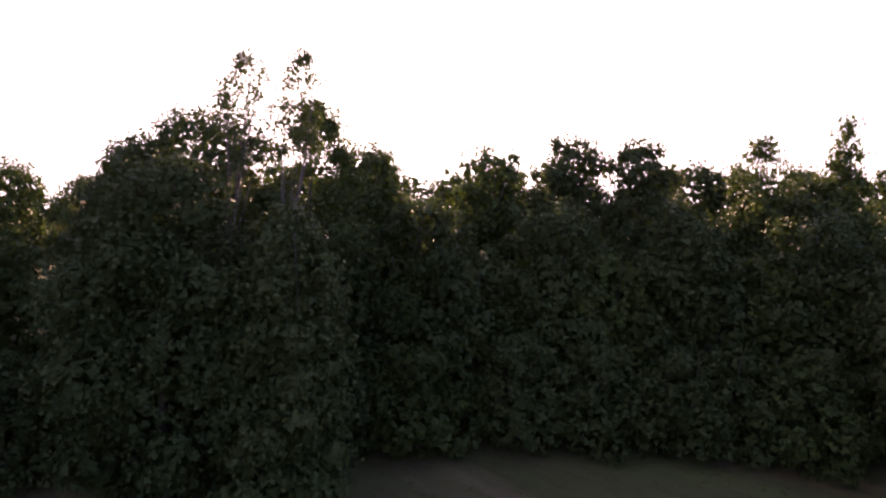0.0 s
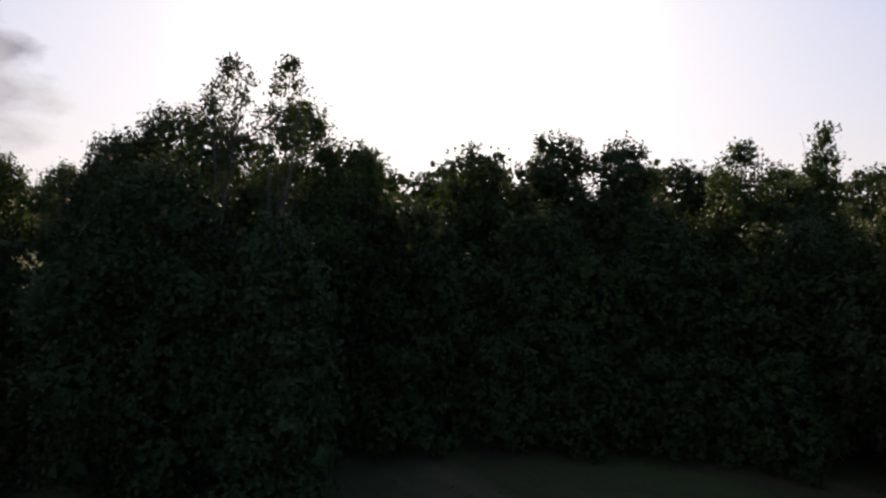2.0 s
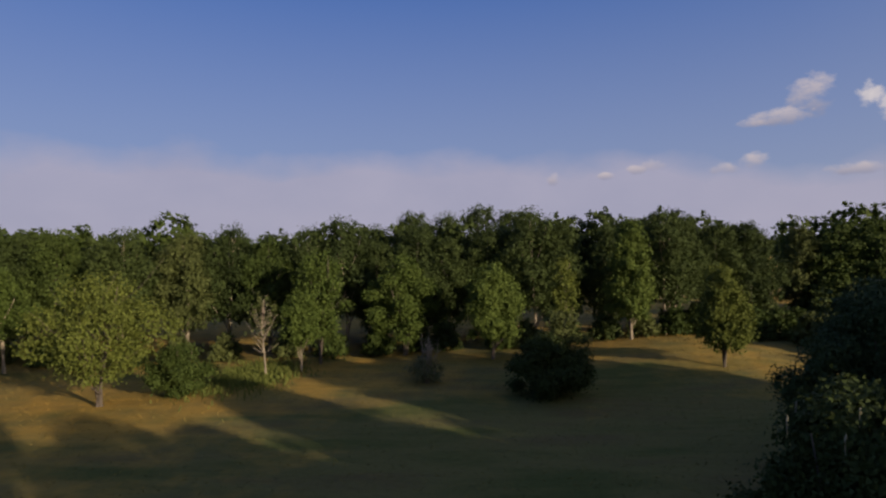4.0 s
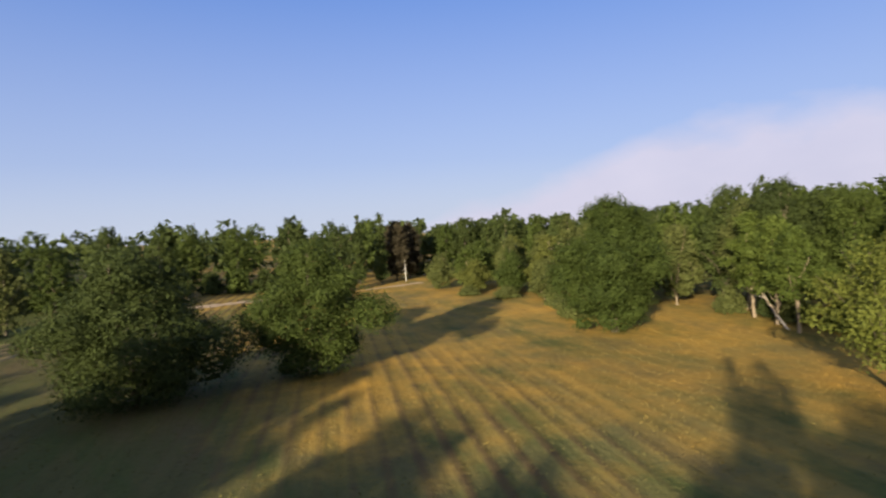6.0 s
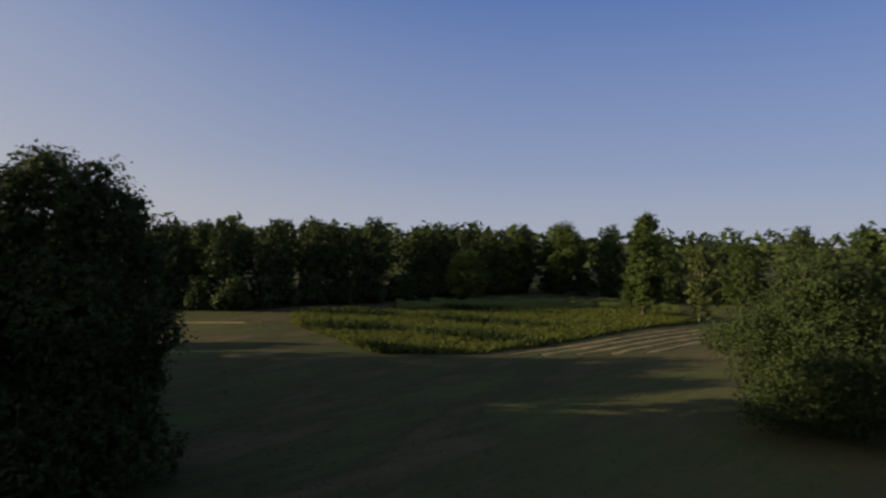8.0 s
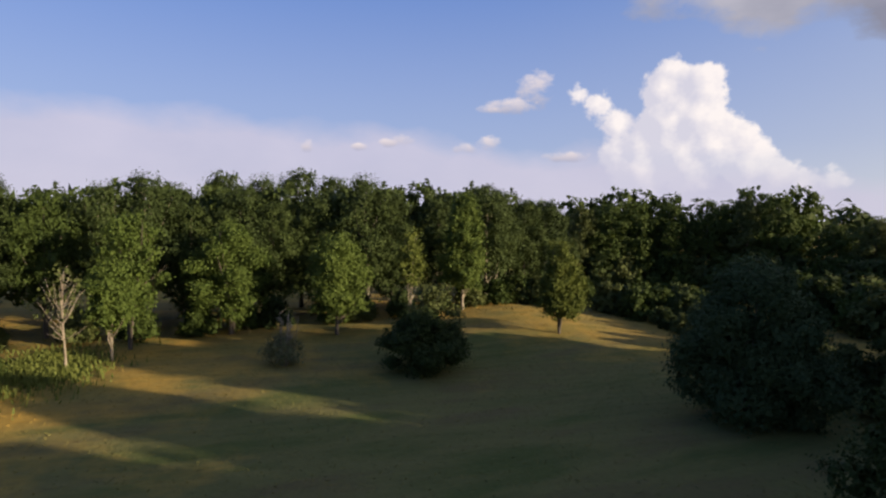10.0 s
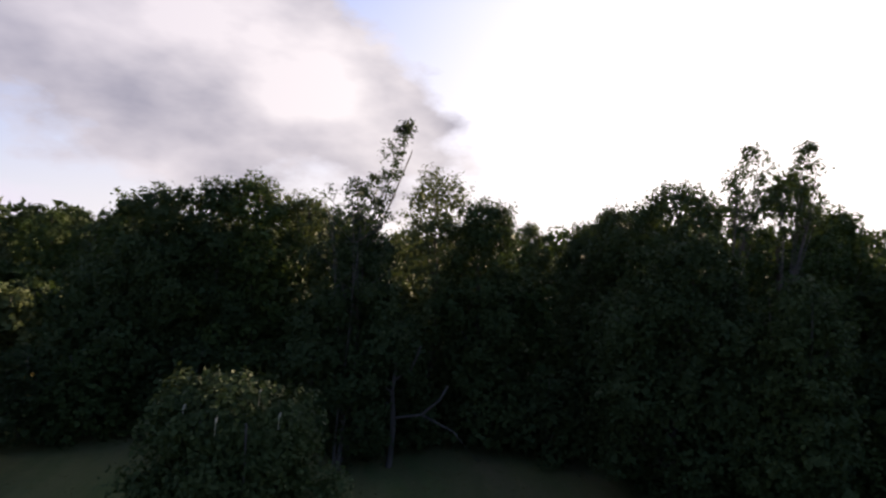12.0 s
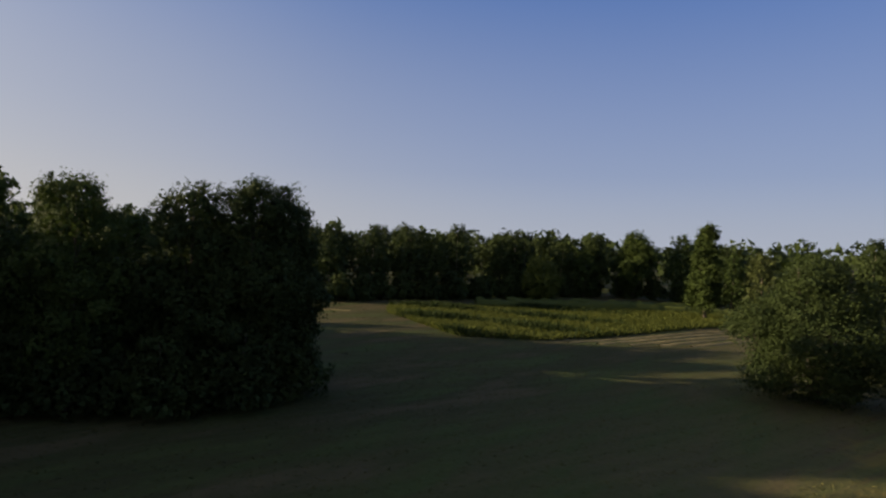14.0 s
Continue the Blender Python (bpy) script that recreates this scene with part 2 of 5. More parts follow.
    blue.inputs[0].default_value = 1.0
    blue.inputs[7].default_value = (0.90, 0.90, 1.22, 1)
    links.new(sky.outputs[0], blue.inputs[6])
    even = mix(nt, 0.62, blue.outputs[2], (1.25, 2.6, 6.7))
    # summer haze, thickest at the horizon
    haze = ramp(nt, math_node(nt, "DIVIDE", el, 30.0), [(0.0, (0.8, 0.8, 0.8)), (0.22, (0.42, 0.42, 0.42)), (0.75, (0, 0, 0))])
    c = mix(nt, haze, even, (5.2, 5.7, 6.6))
    # bright aureole round the sun
    near_sun = nodes.new("ShaderNodeVectorMath")
    near_sun.operation = "DOT_PRODUCT"
    near_sun.inputs[1].default_value = (math.sin(radians(SUN_AZ)) * math.cos(radians(SUN_EL)), math.cos(radians(SUN_AZ)) * math.cos(radians(SUN_EL)), math.sin(radians(SUN_EL)))
    links.new(where, near_sun.inputs[0])
    side = math_node(nt, "MULTIPLY_ADD", near_sun.outputs["Value"], 0.5, 0.5)
    veil = ramp(nt, side, [(0.4, (0, 0, 0)), (0.6, (0.3, 0.3, 0.3)), (0.8, (0.85, 0.85, 0.85)), (0.95, (1, 1, 1))])
    veil.node.color_ramp.interpolation = "B_SPLINE"
    low = ramp(nt, math_node(nt, "DIVIDE", el, 40.0), [(0.0, (1, 1, 1)), (0.3, (0.66, 0.66, 0.66)), (0.8, (0.14, 0.14, 0.14))])
    low.node.color_ramp.interpolation = "EASE"
    veil = math_node(nt, "MULTIPLY", veil, math_node(nt, "MAXIMUM", low, ramp(nt, side, [(0.82, (0, 0, 0)), (0.98, (1, 1, 1))])))
    veil_colour = mix(nt, ramp(nt, math_node(nt, "DIVIDE", el, 22.0), [(0.0, (0, 0, 0)), (1.0, (1, 1, 1))]), (6.0, 5.9, 5.8), (3.2, 3.9, 5.3))
    c = mix(nt, veil, c, veil_colour)
    glow = ramp(nt, side, [(0.6, (0, 0, 0)), (0.76, (0.05, 0.05, 0.05)), (0.87, (0.13, 0.13, 0.13)), (0.96, (0.36, 0.36, 0.36)), (1.0, (0.95, 0.95, 0.95))])
    glow.node.color_ramp.interpolation = "B_SPLINE"
    c = mix(nt, glow, c, (12.5, 12.0, 11.8))
    c = mix(nt, bank, c, bank_colour)
    c = mix(nt, deck, c, deck_colour)
    # tall heap cloud, lit from the sun's side
    spot = nodes.new("ShaderNodeCombineXYZ")
    links.new(az, spot.inputs[0]), links.new(el, spot.inputs[1])

    def heap(shift):
        at = nodes.new("ShaderNodeVectorMath")
        at.inputs[1].default_value = (*shift, 0)
        links.new(spot.outputs[0], at.inputs[0])
        field = None
        for a0, e0, r in TOWER:
            gap = nodes.new("ShaderNodeVectorMath")
            gap.operation = "DISTANCE"
            gap.inputs[1].default_value = (a0, e0, 0)
            links.new(at.outputs[0], gap.inputs[0])
            one = math_node(nt, "SUBTRACT", r, gap.outputs["Value"])
            field = one if field is None else math_node(nt, "SMOOTH_MAX", field, one, 1.1)
        lumps = nodes.new("ShaderNodeTexVoronoi")
        lumps.inputs["Scale"].default_value, lumps.inputs["Detail"].default_value = 0.75, 2.0
        links.new(at.outputs[0], lumps.inputs["Vector"])
        field = math_node(nt, "ADD", field, math_node(nt, "MULTIPLY", math_node(nt, "SUBTRACT", 0.5, lumps.outputs["Distance"]), 0.3))
        return math_node(nt, "ADD", field, math_node(nt, "MULTIPLY", math_node(nt, "SUBTRACT", noise_tex(nt, at.outputs[0], 0.75, 8.0, 0.6), 0.5), 2.3))

    here = math_node(nt, "ADD", heap((0, 0)), 0.02)
    lit = math_node(nt, "ADD", math_node(nt, "MULTIPLY", math_node(nt, "SUBTRACT", here, heap((1.3, 0.8))), 0.4), 0.2)
    body = ramp(nt, math_node(nt, "MULTIPLY", here, 1.6), [(0.0, (0, 0, 0)), (0.8, (1, 1, 1))])
    body = math_node(nt, "MULTIPLY", body, ramp(nt, math_node(nt, "MULTIPLY", el, 0.1), [(0.2, (0.15, 0.15, 0.15)), (0.62, (0.96, 0.96, 0.96))]))
    c = mix(nt, body, c, mix(nt, ramp(nt, lit, [(0.05, (0, 0, 0)), (0.8, (1, 1, 1))]), (6.0, 5.9, 6.8), (8.8, 8.2, 8.0)))
    # small soft heap clouds
    curl = noise_tex(nt, stretch.outputs[0], 26.0, 6.0, 0.62)
    for a0, e0, w, h in PUFFS:
        da = math_node(nt, "MULTIPLY", math_node(nt, "SUBTRACT", az, a0), 1.0 / w)
        de = math_node(nt, "MULTIPLY", math_node(nt, "SUBTRACT", el, e0), 1.0 / h)
        d = math_node(nt, "ADD", math_node(nt, "MULTIPLY", da, da), math_node(nt, "MULTIPLY", de, de))
        d = math_node(nt, "SUBTRACT", math_node(nt, "MULTIPLY_ADD", curl, 3.4, -0.75), d)
        body = math_node(nt, "MULTIPLY", ramp(nt, d, [(0.1, (0, 0, 0)), (1.0, (1, 1, 1))]), 0.75)
        tint = ramp(nt, math_node(nt, "ADD", math_node(nt, "MULTIPLY", de, 0.4), 0.5), [(0.2, (0.46, 0.46, 0.58)), (0.75, (1.0, 0.87, 0.84))])
        bright = nodes.new("ShaderNodeMix")
        bright.data_type, bright.blend_type = "RGBA", "MULTIPLY"
        bright.inputs[0].default_value, bright.inputs[7].default_value = 1.0, (8.2, 8.2, 8.2, 1)
        links.new(tint, bright.inputs[6])
        c = mix(nt, body, c, bright.outputs[2])
    # the zenith of a low-sun sky is far deeper than its horizon
    deep = ramp(nt, math_node(nt, "DIVIDE", el, 90.0), [(0.0, (1, 1, 1)), (0.24, (1, 1, 1)), (0.6, (0.8, 0.8, 0.82)), (1.0, (0.66, 0.66, 0.7))])
    dim = nodes.new("ShaderNodeMix")
    dim.data_type, dim.blend_type = "RGBA", "MULTIPLY"
    dim.inputs[0].default_value = 1.0
    links.new(c, dim.inputs[6]), links.new(deep, dim.inputs[7])
    c = dim.outputs[2]
    bg = nodes.new("ShaderNodeBackground")
    bg.inputs["Strength"].default_value = 0.053
    links.new(c, bg.inputs["Color"])
    out = nodes.new("ShaderNodeOutputWorld")
    links.new(bg.outputs[0], out.inputs["Surface"])


build_world()
sun = new("sun", bpy.data.lights.new("sun", "SUN"))
sun.data.energy, sun.data.angle, sun.data.color = 5.0, radians(0.6), (1.0, 0.82, 0.58)
sun_way = Vector((math.sin(radians(SUN_AZ)) * math.cos(radians(SUN_EL)), math.cos(radians(SUN_AZ)) * math.cos(radians(SUN_EL)), math.sin(radians(SUN_EL))))
sun.matrix_world = look(sun_way * 100, (0, 0, 0))


# ---- materials ----
def leaf_material(name, dark, light, thin=0.2, vary=0.36):
    m = bpy.data.materials.new(name)
    nt, nodes, links = nodes_of(m)
    info = nodes.new("ShaderNodeObjectInfo")
    geo = nodes.new("ShaderNodeNewGeometry")
    coord = nodes.new("ShaderNodeTexCoord")
    patch = noise_tex(nt, coord.outputs["Object"], 0.5, 2.0)
    f = math_node(nt, "ADD", math_node(nt, "MULTIPLY", geo.outputs["Random Per Island"], vary), math_node(nt, "MULTIPLY", info.outputs["Random"], 0.3))
    f = math_node(nt, "ADD", f, math_node(nt, "MULTIPLY", patch, 0.4))
    col = mix(nt, f, dark, light)
    d = nodes.new("ShaderNodeBsdfPrincipled")
    d.inputs["Roughness"].default_value = 0.7
    d.inputs["Specular IOR Level"].default_value = 0.12
    links.new(col, d.inputs["Base Color"])
    t = nodes.new("ShaderNodeBsdfTranslucent")
    links.new(col, t.inputs["Color"])
    s = nodes.new("ShaderNodeMixShader")
    s.inputs[0].default_value = thin
    links.new(d.outputs[0], s.inputs[1]), links.new(t.outputs[0], s.inputs[2])
    out = nodes.new("ShaderNodeOutputMaterial")
    links.new(s.outputs[0], out.inputs["Surface"])
    return m


def rough_material(name, a, b, scale=3.0, bump=0.3, roughness=0.9, stretch=(1, 1, 1)):
    m = bpy.data.materials.new(name)
    nt, nodes, links = nodes_of(m)
    coord = nodes.new("ShaderNodeTexCoord")
    mp = nodes.new("ShaderNodeMapping")
    mp.inputs["Scale"].default_value = stretch
    links.new(coord.outputs["Object"], mp.inputs["Vector"])
    n1 = noise_tex(nt, mp.outputs[0], scale, 5.0)
    n2 = noise_tex(nt, mp.outputs[0], scale * 7, 3.0)
    f = math_node(nt, "ADD", math_node(nt, "MULTIPLY", n1, 0.7), math_node(nt, "MULTIPLY", n2, 0.4))
    col = ramp(nt, f, [(0.35, a), (0.75, b)])
    d = nodes.new("ShaderNodeBsdfPrincipled")
    d.inputs["Roughness"].default_value = roughness
    links.new(col, d.inputs["Base Color"])
    bp = nodes.new("ShaderNodeBump")
    bp.inputs["Strength"].default_value = bump
    links.new(n2, bp.inputs["Height"])
    links.new(bp.outputs[0], d.inputs["Normal"])
    out = nodes.new("ShaderNodeOutputMaterial")
    links.new(d.outputs[0], out.inputs["Surface"])
    return m


LEAF_WOOD = leaf_material("broadleaf_foliage", (0.016, 0.03, 0.007), (0.067, 0.093, 0.02))
LEAF_DEEP = leaf_material("deep_green_foliage", (0.02, 0.032, 0.01), (0.06, 0.082, 0.021), 0.18, 0.16)
LEAF_YELLOW = leaf_material("yellow_green_foliage", (0.042, 0.06, 0.011), (0.118, 0.138, 0.027))
LEAF_OLIVE = leaf_material("olive_foliage", (0.036, 0.05, 0.014), (0.10, 0.115, 0.036))
LEAF_WILLOW = leaf_material("willow_foliage", (0.026, 0.046, 0.019), (0.072, 0.1, 0.038))
LEAF_FADED = leaf_material("faded_yellow_green_foliage", (0.04, 0.054, 0.012), (0.11, 0.122, 0.03))
LEAF_GREY = leaf_material("silver_green_foliage", (0.048, 0.062, 0.025), (0.175, 0.185, 0.095))
LEAF_PLUM = leaf_material("plum_foliage", (0.028, 0.024, 0.016), (0.05, 0.045, 0.026))
LEAF_FRESH = leaf_material("fresh_green_foliage", (0.03, 0.052, 0.01), (0.1, 0.135, 0.028), 0.25)
BARK = rough_material("bark", (0.03, 0.023, 0.017), (0.11, 0.088, 0.065), 4.0, 0.6, stretch=(1, 1, 0.25))
BARK_PALE = rough_material("pale_bark", (0.10, 0.08, 0.055), (0.30, 0.25, 0.18), 3.0, 0.4, stretch=(1, 1, 0.5))
PLUME = rough_material("cream_flower_plume", (0.22, 0.2, 0.12), (0.42, 0.38, 0.26), 6.0, 0.2)
POST = rough_material("weathered_white_post", (0.5, 0.5, 0.47), (0.8, 0.8, 0.76), 4.0, 0.1, 0.6)


def green_and_shade(nt, coord):
    """How green the meadow is: patchy, greener in the middle, with the eastern wood's shade painted in."""
    f = math_node(nt, "ADD", noise_tex(nt, coord, 0.045, 4.0), math_node(nt, "MULTIPLY", noise_tex(nt, coord, 0.35, 5.0, 0.65), 0.6))
    turned = nt.nodes.new("ShaderNodeMapping")
    turned.inputs["Rotation"].default_value = (0, 0, radians(14))
    nt.links.new(coord, turned.inputs["Vector"])
    long = nt.nodes.new("ShaderNodeMapping")
    long.inputs["Scale"].default_value = (0.8, 0.07, 1.0)
    nt.links.new(turned.outputs[0], long.inputs["Vector"])
    f = math_node(nt, "ADD", f, math_node(nt, "MULTIPLY", math_node(nt, "SUBTRACT", noise_tex(nt, long.outputs[0], 1.0, 4.0, 0.6), 0.5), 0.16))
    away = nt.nodes.new("ShaderNodeVectorMath")
    away.operation = "DISTANCE"
    away.inputs[1].default_value = (-10, 10, 0)
    nt.links.new(coord, away.inputs[0])
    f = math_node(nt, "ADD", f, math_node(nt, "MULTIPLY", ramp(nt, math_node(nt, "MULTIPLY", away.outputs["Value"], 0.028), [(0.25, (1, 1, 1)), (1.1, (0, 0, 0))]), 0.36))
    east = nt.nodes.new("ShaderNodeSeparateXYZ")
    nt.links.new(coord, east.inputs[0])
    # painted shade of the eastern wood, growing towards +x
    east_shade = math_node(nt, "MULTIPLY_ADD", math_node(nt, "MULTIPLY_ADD", east.outputs[1], 0.1, east.outputs[0]), 0.034, 0.52)
    east_shade = ramp(nt, east_shade, [(0.0, (0, 0, 0)), (1.0, (1, 1, 1))])
    f = math_node(nt, "ADD", f, math_node(nt, "MULTIPLY", east_shade, 0.7))
    return east_shade, ramp(nt, f, [(0.58, (0, 0, 0)), (1.02, (1, 1, 1))])


def ground_material():
    m = bpy.data.materials.new("dry_meadow")
    nt, nodes, links = nodes_of(m)
    coord = nodes.new("ShaderNodeTexCoord").outputs["Object"]
    mid = noise_tex(nt, coord, 0.35, 5.0, 0.65)
    fine = noise_tex(nt, coord, 3.2, 5.0, 0.7)
    rot = nodes.new("ShaderNodeMapping")
    rot.inputs["Rotation"].default_value = (0, 0, radians(14))
    links.new(coord, rot.inputs["Vector"])
    rows = nodes.new("ShaderNodeTexWave")
    rows.wave_type, rows.bands_direction = "BANDS", "X"
    for k, v in (("Scale", 0.24), ("Distortion", 0.25), ("Detail", 1.0), ("Detail Scale", 0.1)):
        rows.inputs[k].default_value = v
    links.new(rot.outputs[0], rows.inputs["Vector"])
    long = nodes.new("ShaderNodeMapping")
    long.inputs["Scale"].default_value = (1.3, 0.06, 1.0)
    links.new(rot.outputs[0], long.inputs["Vector"])
    streak = noise_tex(nt, long.outputs[0], 1.0, 4.0, 0.6)
    fine = math_node(nt, "ADD", math_node(nt, "MULTIPLY", fine, 0.6), math_node(nt, "MULTIPLY", math_node(nt, "SUBTRACT", streak, 0.2), 0.7))
    straw = mix(nt, fine, (0.30, 0.176, 0.032), (0.52, 0.32, 0.064))
    east_shade, patches = green_and_shade(nt, coord)
    # the second, darker green puts the eastern shade into the colour
    green = mix(nt, east_shade, mix(nt, fine, (0.085, 0.088, 0.028), (0.17, 0.155, 0.056)), mix(nt, fine, (0.035, 0.038, 0.013), (0.076, 0.074, 0.026)))
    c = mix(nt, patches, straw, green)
    # drifts of fresher grass and of brown seed heads
    drift = nodes.new("ShaderNodeMapping")
    drift.inputs["Rotation"].default_value = (0, 0, radians(-12))
    drift.inputs["Scale"].default_value = (0.3, 0.075, 1.0)
    links.new(coord, drift.inputs["Vector"])
    sward = noise_tex(nt, drift.outputs[0], 1.0, 5.0, 0.62)
    fresh = math_node(nt, "MULTIPLY", math_node(nt, "MULTIPLY", ramp(nt, sward, [(0.5, (0, 0, 0)), (0.62, (1, 1, 1))]), patches), 0.7)
    brown = math_node(nt, "MULTIPLY", math_node(nt, "MULTIPLY", ramp(nt, sward, [(0.36, (1, 1, 1)), (0.48, (0, 0, 0))]), patches), 0.6)
    c = mix(nt, fresh, c, mix(nt, fine, (0.036, 0.058, 0.014), (0.088, 0.112, 0.03)))
    c = mix(nt, brown, c, mix(nt, fine, (0.075, 0.058, 0.028), (0.15, 0.115, 0.055)))
    apart = nodes.new("ShaderNodeSeparateXYZ")
    links.new(coord, apart.inputs[0])
    mown = ramp(nt, math_node(nt, "MULTIPLY", math_node(nt, "ADD", apart.outputs[1], math_node(nt, "MULTIPLY", mid, 14.0)), -0.05), [(0.05, (0.15, 0.15, 0.15)), (0.5, (1, 1, 1))])
    mown = math_node(nt, "MULTIPLY", mown, ramp(nt, math_node(nt, "MULTIPLY_ADD", apart.outputs[0], 0.03, 0.85), [(0.1, (0, 0, 0)), (0.45, (1, 1, 1)), (0.75, (1, 1, 1)), (0.97, (0, 0, 0))]))
    ridge = math_node(nt, "MULTIPLY", math_node(nt, "POWER", rows.outputs["Fac"], 2.0), math_node(nt, "MULTIPLY", mown, ramp(nt, noise_tex(nt, coord, 0.06, 2.0), [(0.35, (0.5, 0.5, 0.5)), (0.6, (1, 1, 1))])))
    soil = math_node(nt, "MULTIPLY", ridge, mid)
    c = mix(nt, math_node(nt, "MULTIPLY", ramp(nt, soil, [(0.14, (0, 0, 0)), (0.42, (1, 1, 1))]), 0.75), c, (0.10, 0.065, 0.032))
    d = nodes.new("ShaderNodeBsdfPrincipled")
    d.inputs["Roughness"].default_value = 1.0
    d.inputs["Specular IOR Level"].default_value = 0.1
    links.new(c, d.inputs["Base Color"])
    bp = nodes.new("ShaderNodeBump")
    bp.inputs["Strength"].default_value, bp.inputs["Distance"].default_value = 0.5, 0.2
    links.new(math_node(nt, "ADD", fine, math_node(nt, "MULTIPLY", ridge, 0.7)), bp.inputs["Height"])
    links.new(bp.outputs[0], d.inputs["Normal"])
    out = nodes.new("ShaderNodeOutputMaterial")
    links.new(d.outputs[0], out.inputs["Surface"])
    return m


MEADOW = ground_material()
CROP = leaf_material("green_crop", (0.05, 0.066, 0.012), (0.132, 0.146, 0.031), 0.45)
RANK = leaf_material("rank_green_growth", (0.014, 0.026, 0.007), (0.05, 0.07, 0.016), 0.3)


def grass_material():
    """Blades that share the meadow's straw and green patches and its painted eastern shade."""
    m = bpy.data.materials.new("meadow_grass")
    nt, nodes, links = nodes_of(m)
    coord = nodes.new("ShaderNodeTexCoord").outputs["Object"]
    geo = nodes.new("ShaderNodeNewGeometry").outputs["Random Per Island"]
    straw = mix(nt, geo, (0.25, 0.148, 0.03), (0.35, 0.212, 0.044))
    east_shade, patches = green_and_shade(nt, coord)
    # blades darken eastward too, to carry the same painted shade
    green = mix(nt, east_shade, mix(nt, geo, (0.1, 0.1, 0.033), (0.15, 0.14, 0.05)), mix(nt, geo, (0.042, 0.044, 0.015), (0.068, 0.067, 0.024)))
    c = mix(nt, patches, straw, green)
    d = nodes.new("ShaderNodeBsdfDiffuse")
    links.new(c, d.inputs["Color"])
    links.new(d.outputs[0], nodes.new("ShaderNodeOutputMaterial").inputs["Surface"])
    return m


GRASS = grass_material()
HAY = rough_material("pale_hay", (0.16, 0.12, 0.034), (0.27, 0.2, 0.064), 5.0, 0.6)
EARTH = rough_material("dry_track_earth", (0.26, 0.19, 0.11), (0.46, 0.36, 0.23), 1.5, 0.4)
DEAD_WOOD = rough_material("bleached_dead_wood", (0.3, 0.27, 0.22), (0.58, 0.54, 0.46), 4.0, 0.3, stretch=(1, 1, 0.3))
WEED = leaf_material("weeds", (0.05, 0.07, 0.015), (0.15, 0.17, 0.04), 0.3)


# ---- ground ----
def hill(x, y):
    z = 0.35 * math.sin(x * 0.043 + 1.0) * math.cos(y * 0.037 - 0.6) + 0.16 * math.sin(x * 0.13 + y * 0.11)
    z *= min(1.0, math.hypot(x, y) / 30.0)
    z += 1.1 * math.exp(-(((x + 44) / 9.0) ** 2 + ((y - 25) / 8.0) ** 2))
    return z


def mesh_object(name, verts, faces, material, parent=None, smooth=False):
    me = bpy.data.meshes.new(name)
    me.from_pydata(verts, [], faces)
    me.materials.append(material)
    if smooth:
        me.polygons.foreach_set("use_smooth", [True] * len(me.polygons))
    me.update()
    ob = new(name, me)
    if parent is not None:
        ob.parent = parent
    return ob


def build_ground():
    radii = [0.0] + [1.5 * 1.075 ** i for i in range(0, 106)]
    radii = [r for r in radii if r < 2900] + [2900]
    n = 144
    verts, faces = [(0, 0, hill(0, 0))], []
    for r in radii[1:]:
        for k in range(n):
            a = 2 * math.pi * k / n
            x, y = r * math.sin(a), r * math.cos(a)
            verts.append((x, y, hill(x, y) if r < 400 else 0.0))
    for k in range(n):
        faces.append((0, 1 + (k + 1) % n, 1 + k))
    for i in range(len(radii) - 2):
        a, b = 1 + i * n, 1 + (i + 1) * n
        for k in range(n):
            faces.append((a + k, a + (k + 1) % n, b + (k + 1) % n, b + k))
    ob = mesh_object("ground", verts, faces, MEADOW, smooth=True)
    return tagged(ob, "dry straw-coloured mown meadow with green patches and shade painted in eastward", "ground", kind="structure")


build_ground()


# ---- trees ----
def tube(points, radii, sides=6):
    verts, faces = [], []
    pts = [Vector(p) for p in points]
    for i, p in enumerate(pts):
        d = (pts[min(i + 1, len(pts) - 1)] - pts[max(i - 1, 0)]).normalized()
        u = d.orthogonal().normalized()
        v = d.cross(u)
        for k in range(sides):
            a = 2 * math.pi * k / sides
            verts.append(p + (u * math.cos(a) + v * math.sin(a)) * radii[i])
    for i in range(len(pts) - 1):
        for k in range(sides):
            faces.append((i * sides + k, i * sides + (k + 1) % sides, (i + 1) * sides + (k + 1) % sides, (i + 1) * sides + k))
    faces.append(tuple((len(pts) - 1) * sides + k for k in range(sides)))
    return verts, faces


def join(pieces):
    verts, faces = [], []
    for v, f in pieces:
        o = len(verts)
        verts += [tuple(p) for p in v]
        faces += [tuple(i + o for i in q) for q in f]
    return verts, faces


def leaf_mesh(name, verts, faces, material):
    """A mesh of triangles only, from arrays."""
    me = bpy.data.meshes.new(name)
    me.vertices.add(len(verts))
    me.vertices.foreach_set("co", np.ascontiguousarray(verts, dtype=np.float32).ravel())
    me.loops.add(3 * len(faces))
    me.loops.foreach_set("vertex_index", np.ascontiguousarray(faces, dtype=np.int32).ravel())
    me.polygons.add(len(faces))
    me.polygons.foreach_set("loop_start", np.arange(0, 3 * len(faces), 3, dtype=np.int32))
    me.update(calc_edges=True)
    me.materials.append(material)
    return me


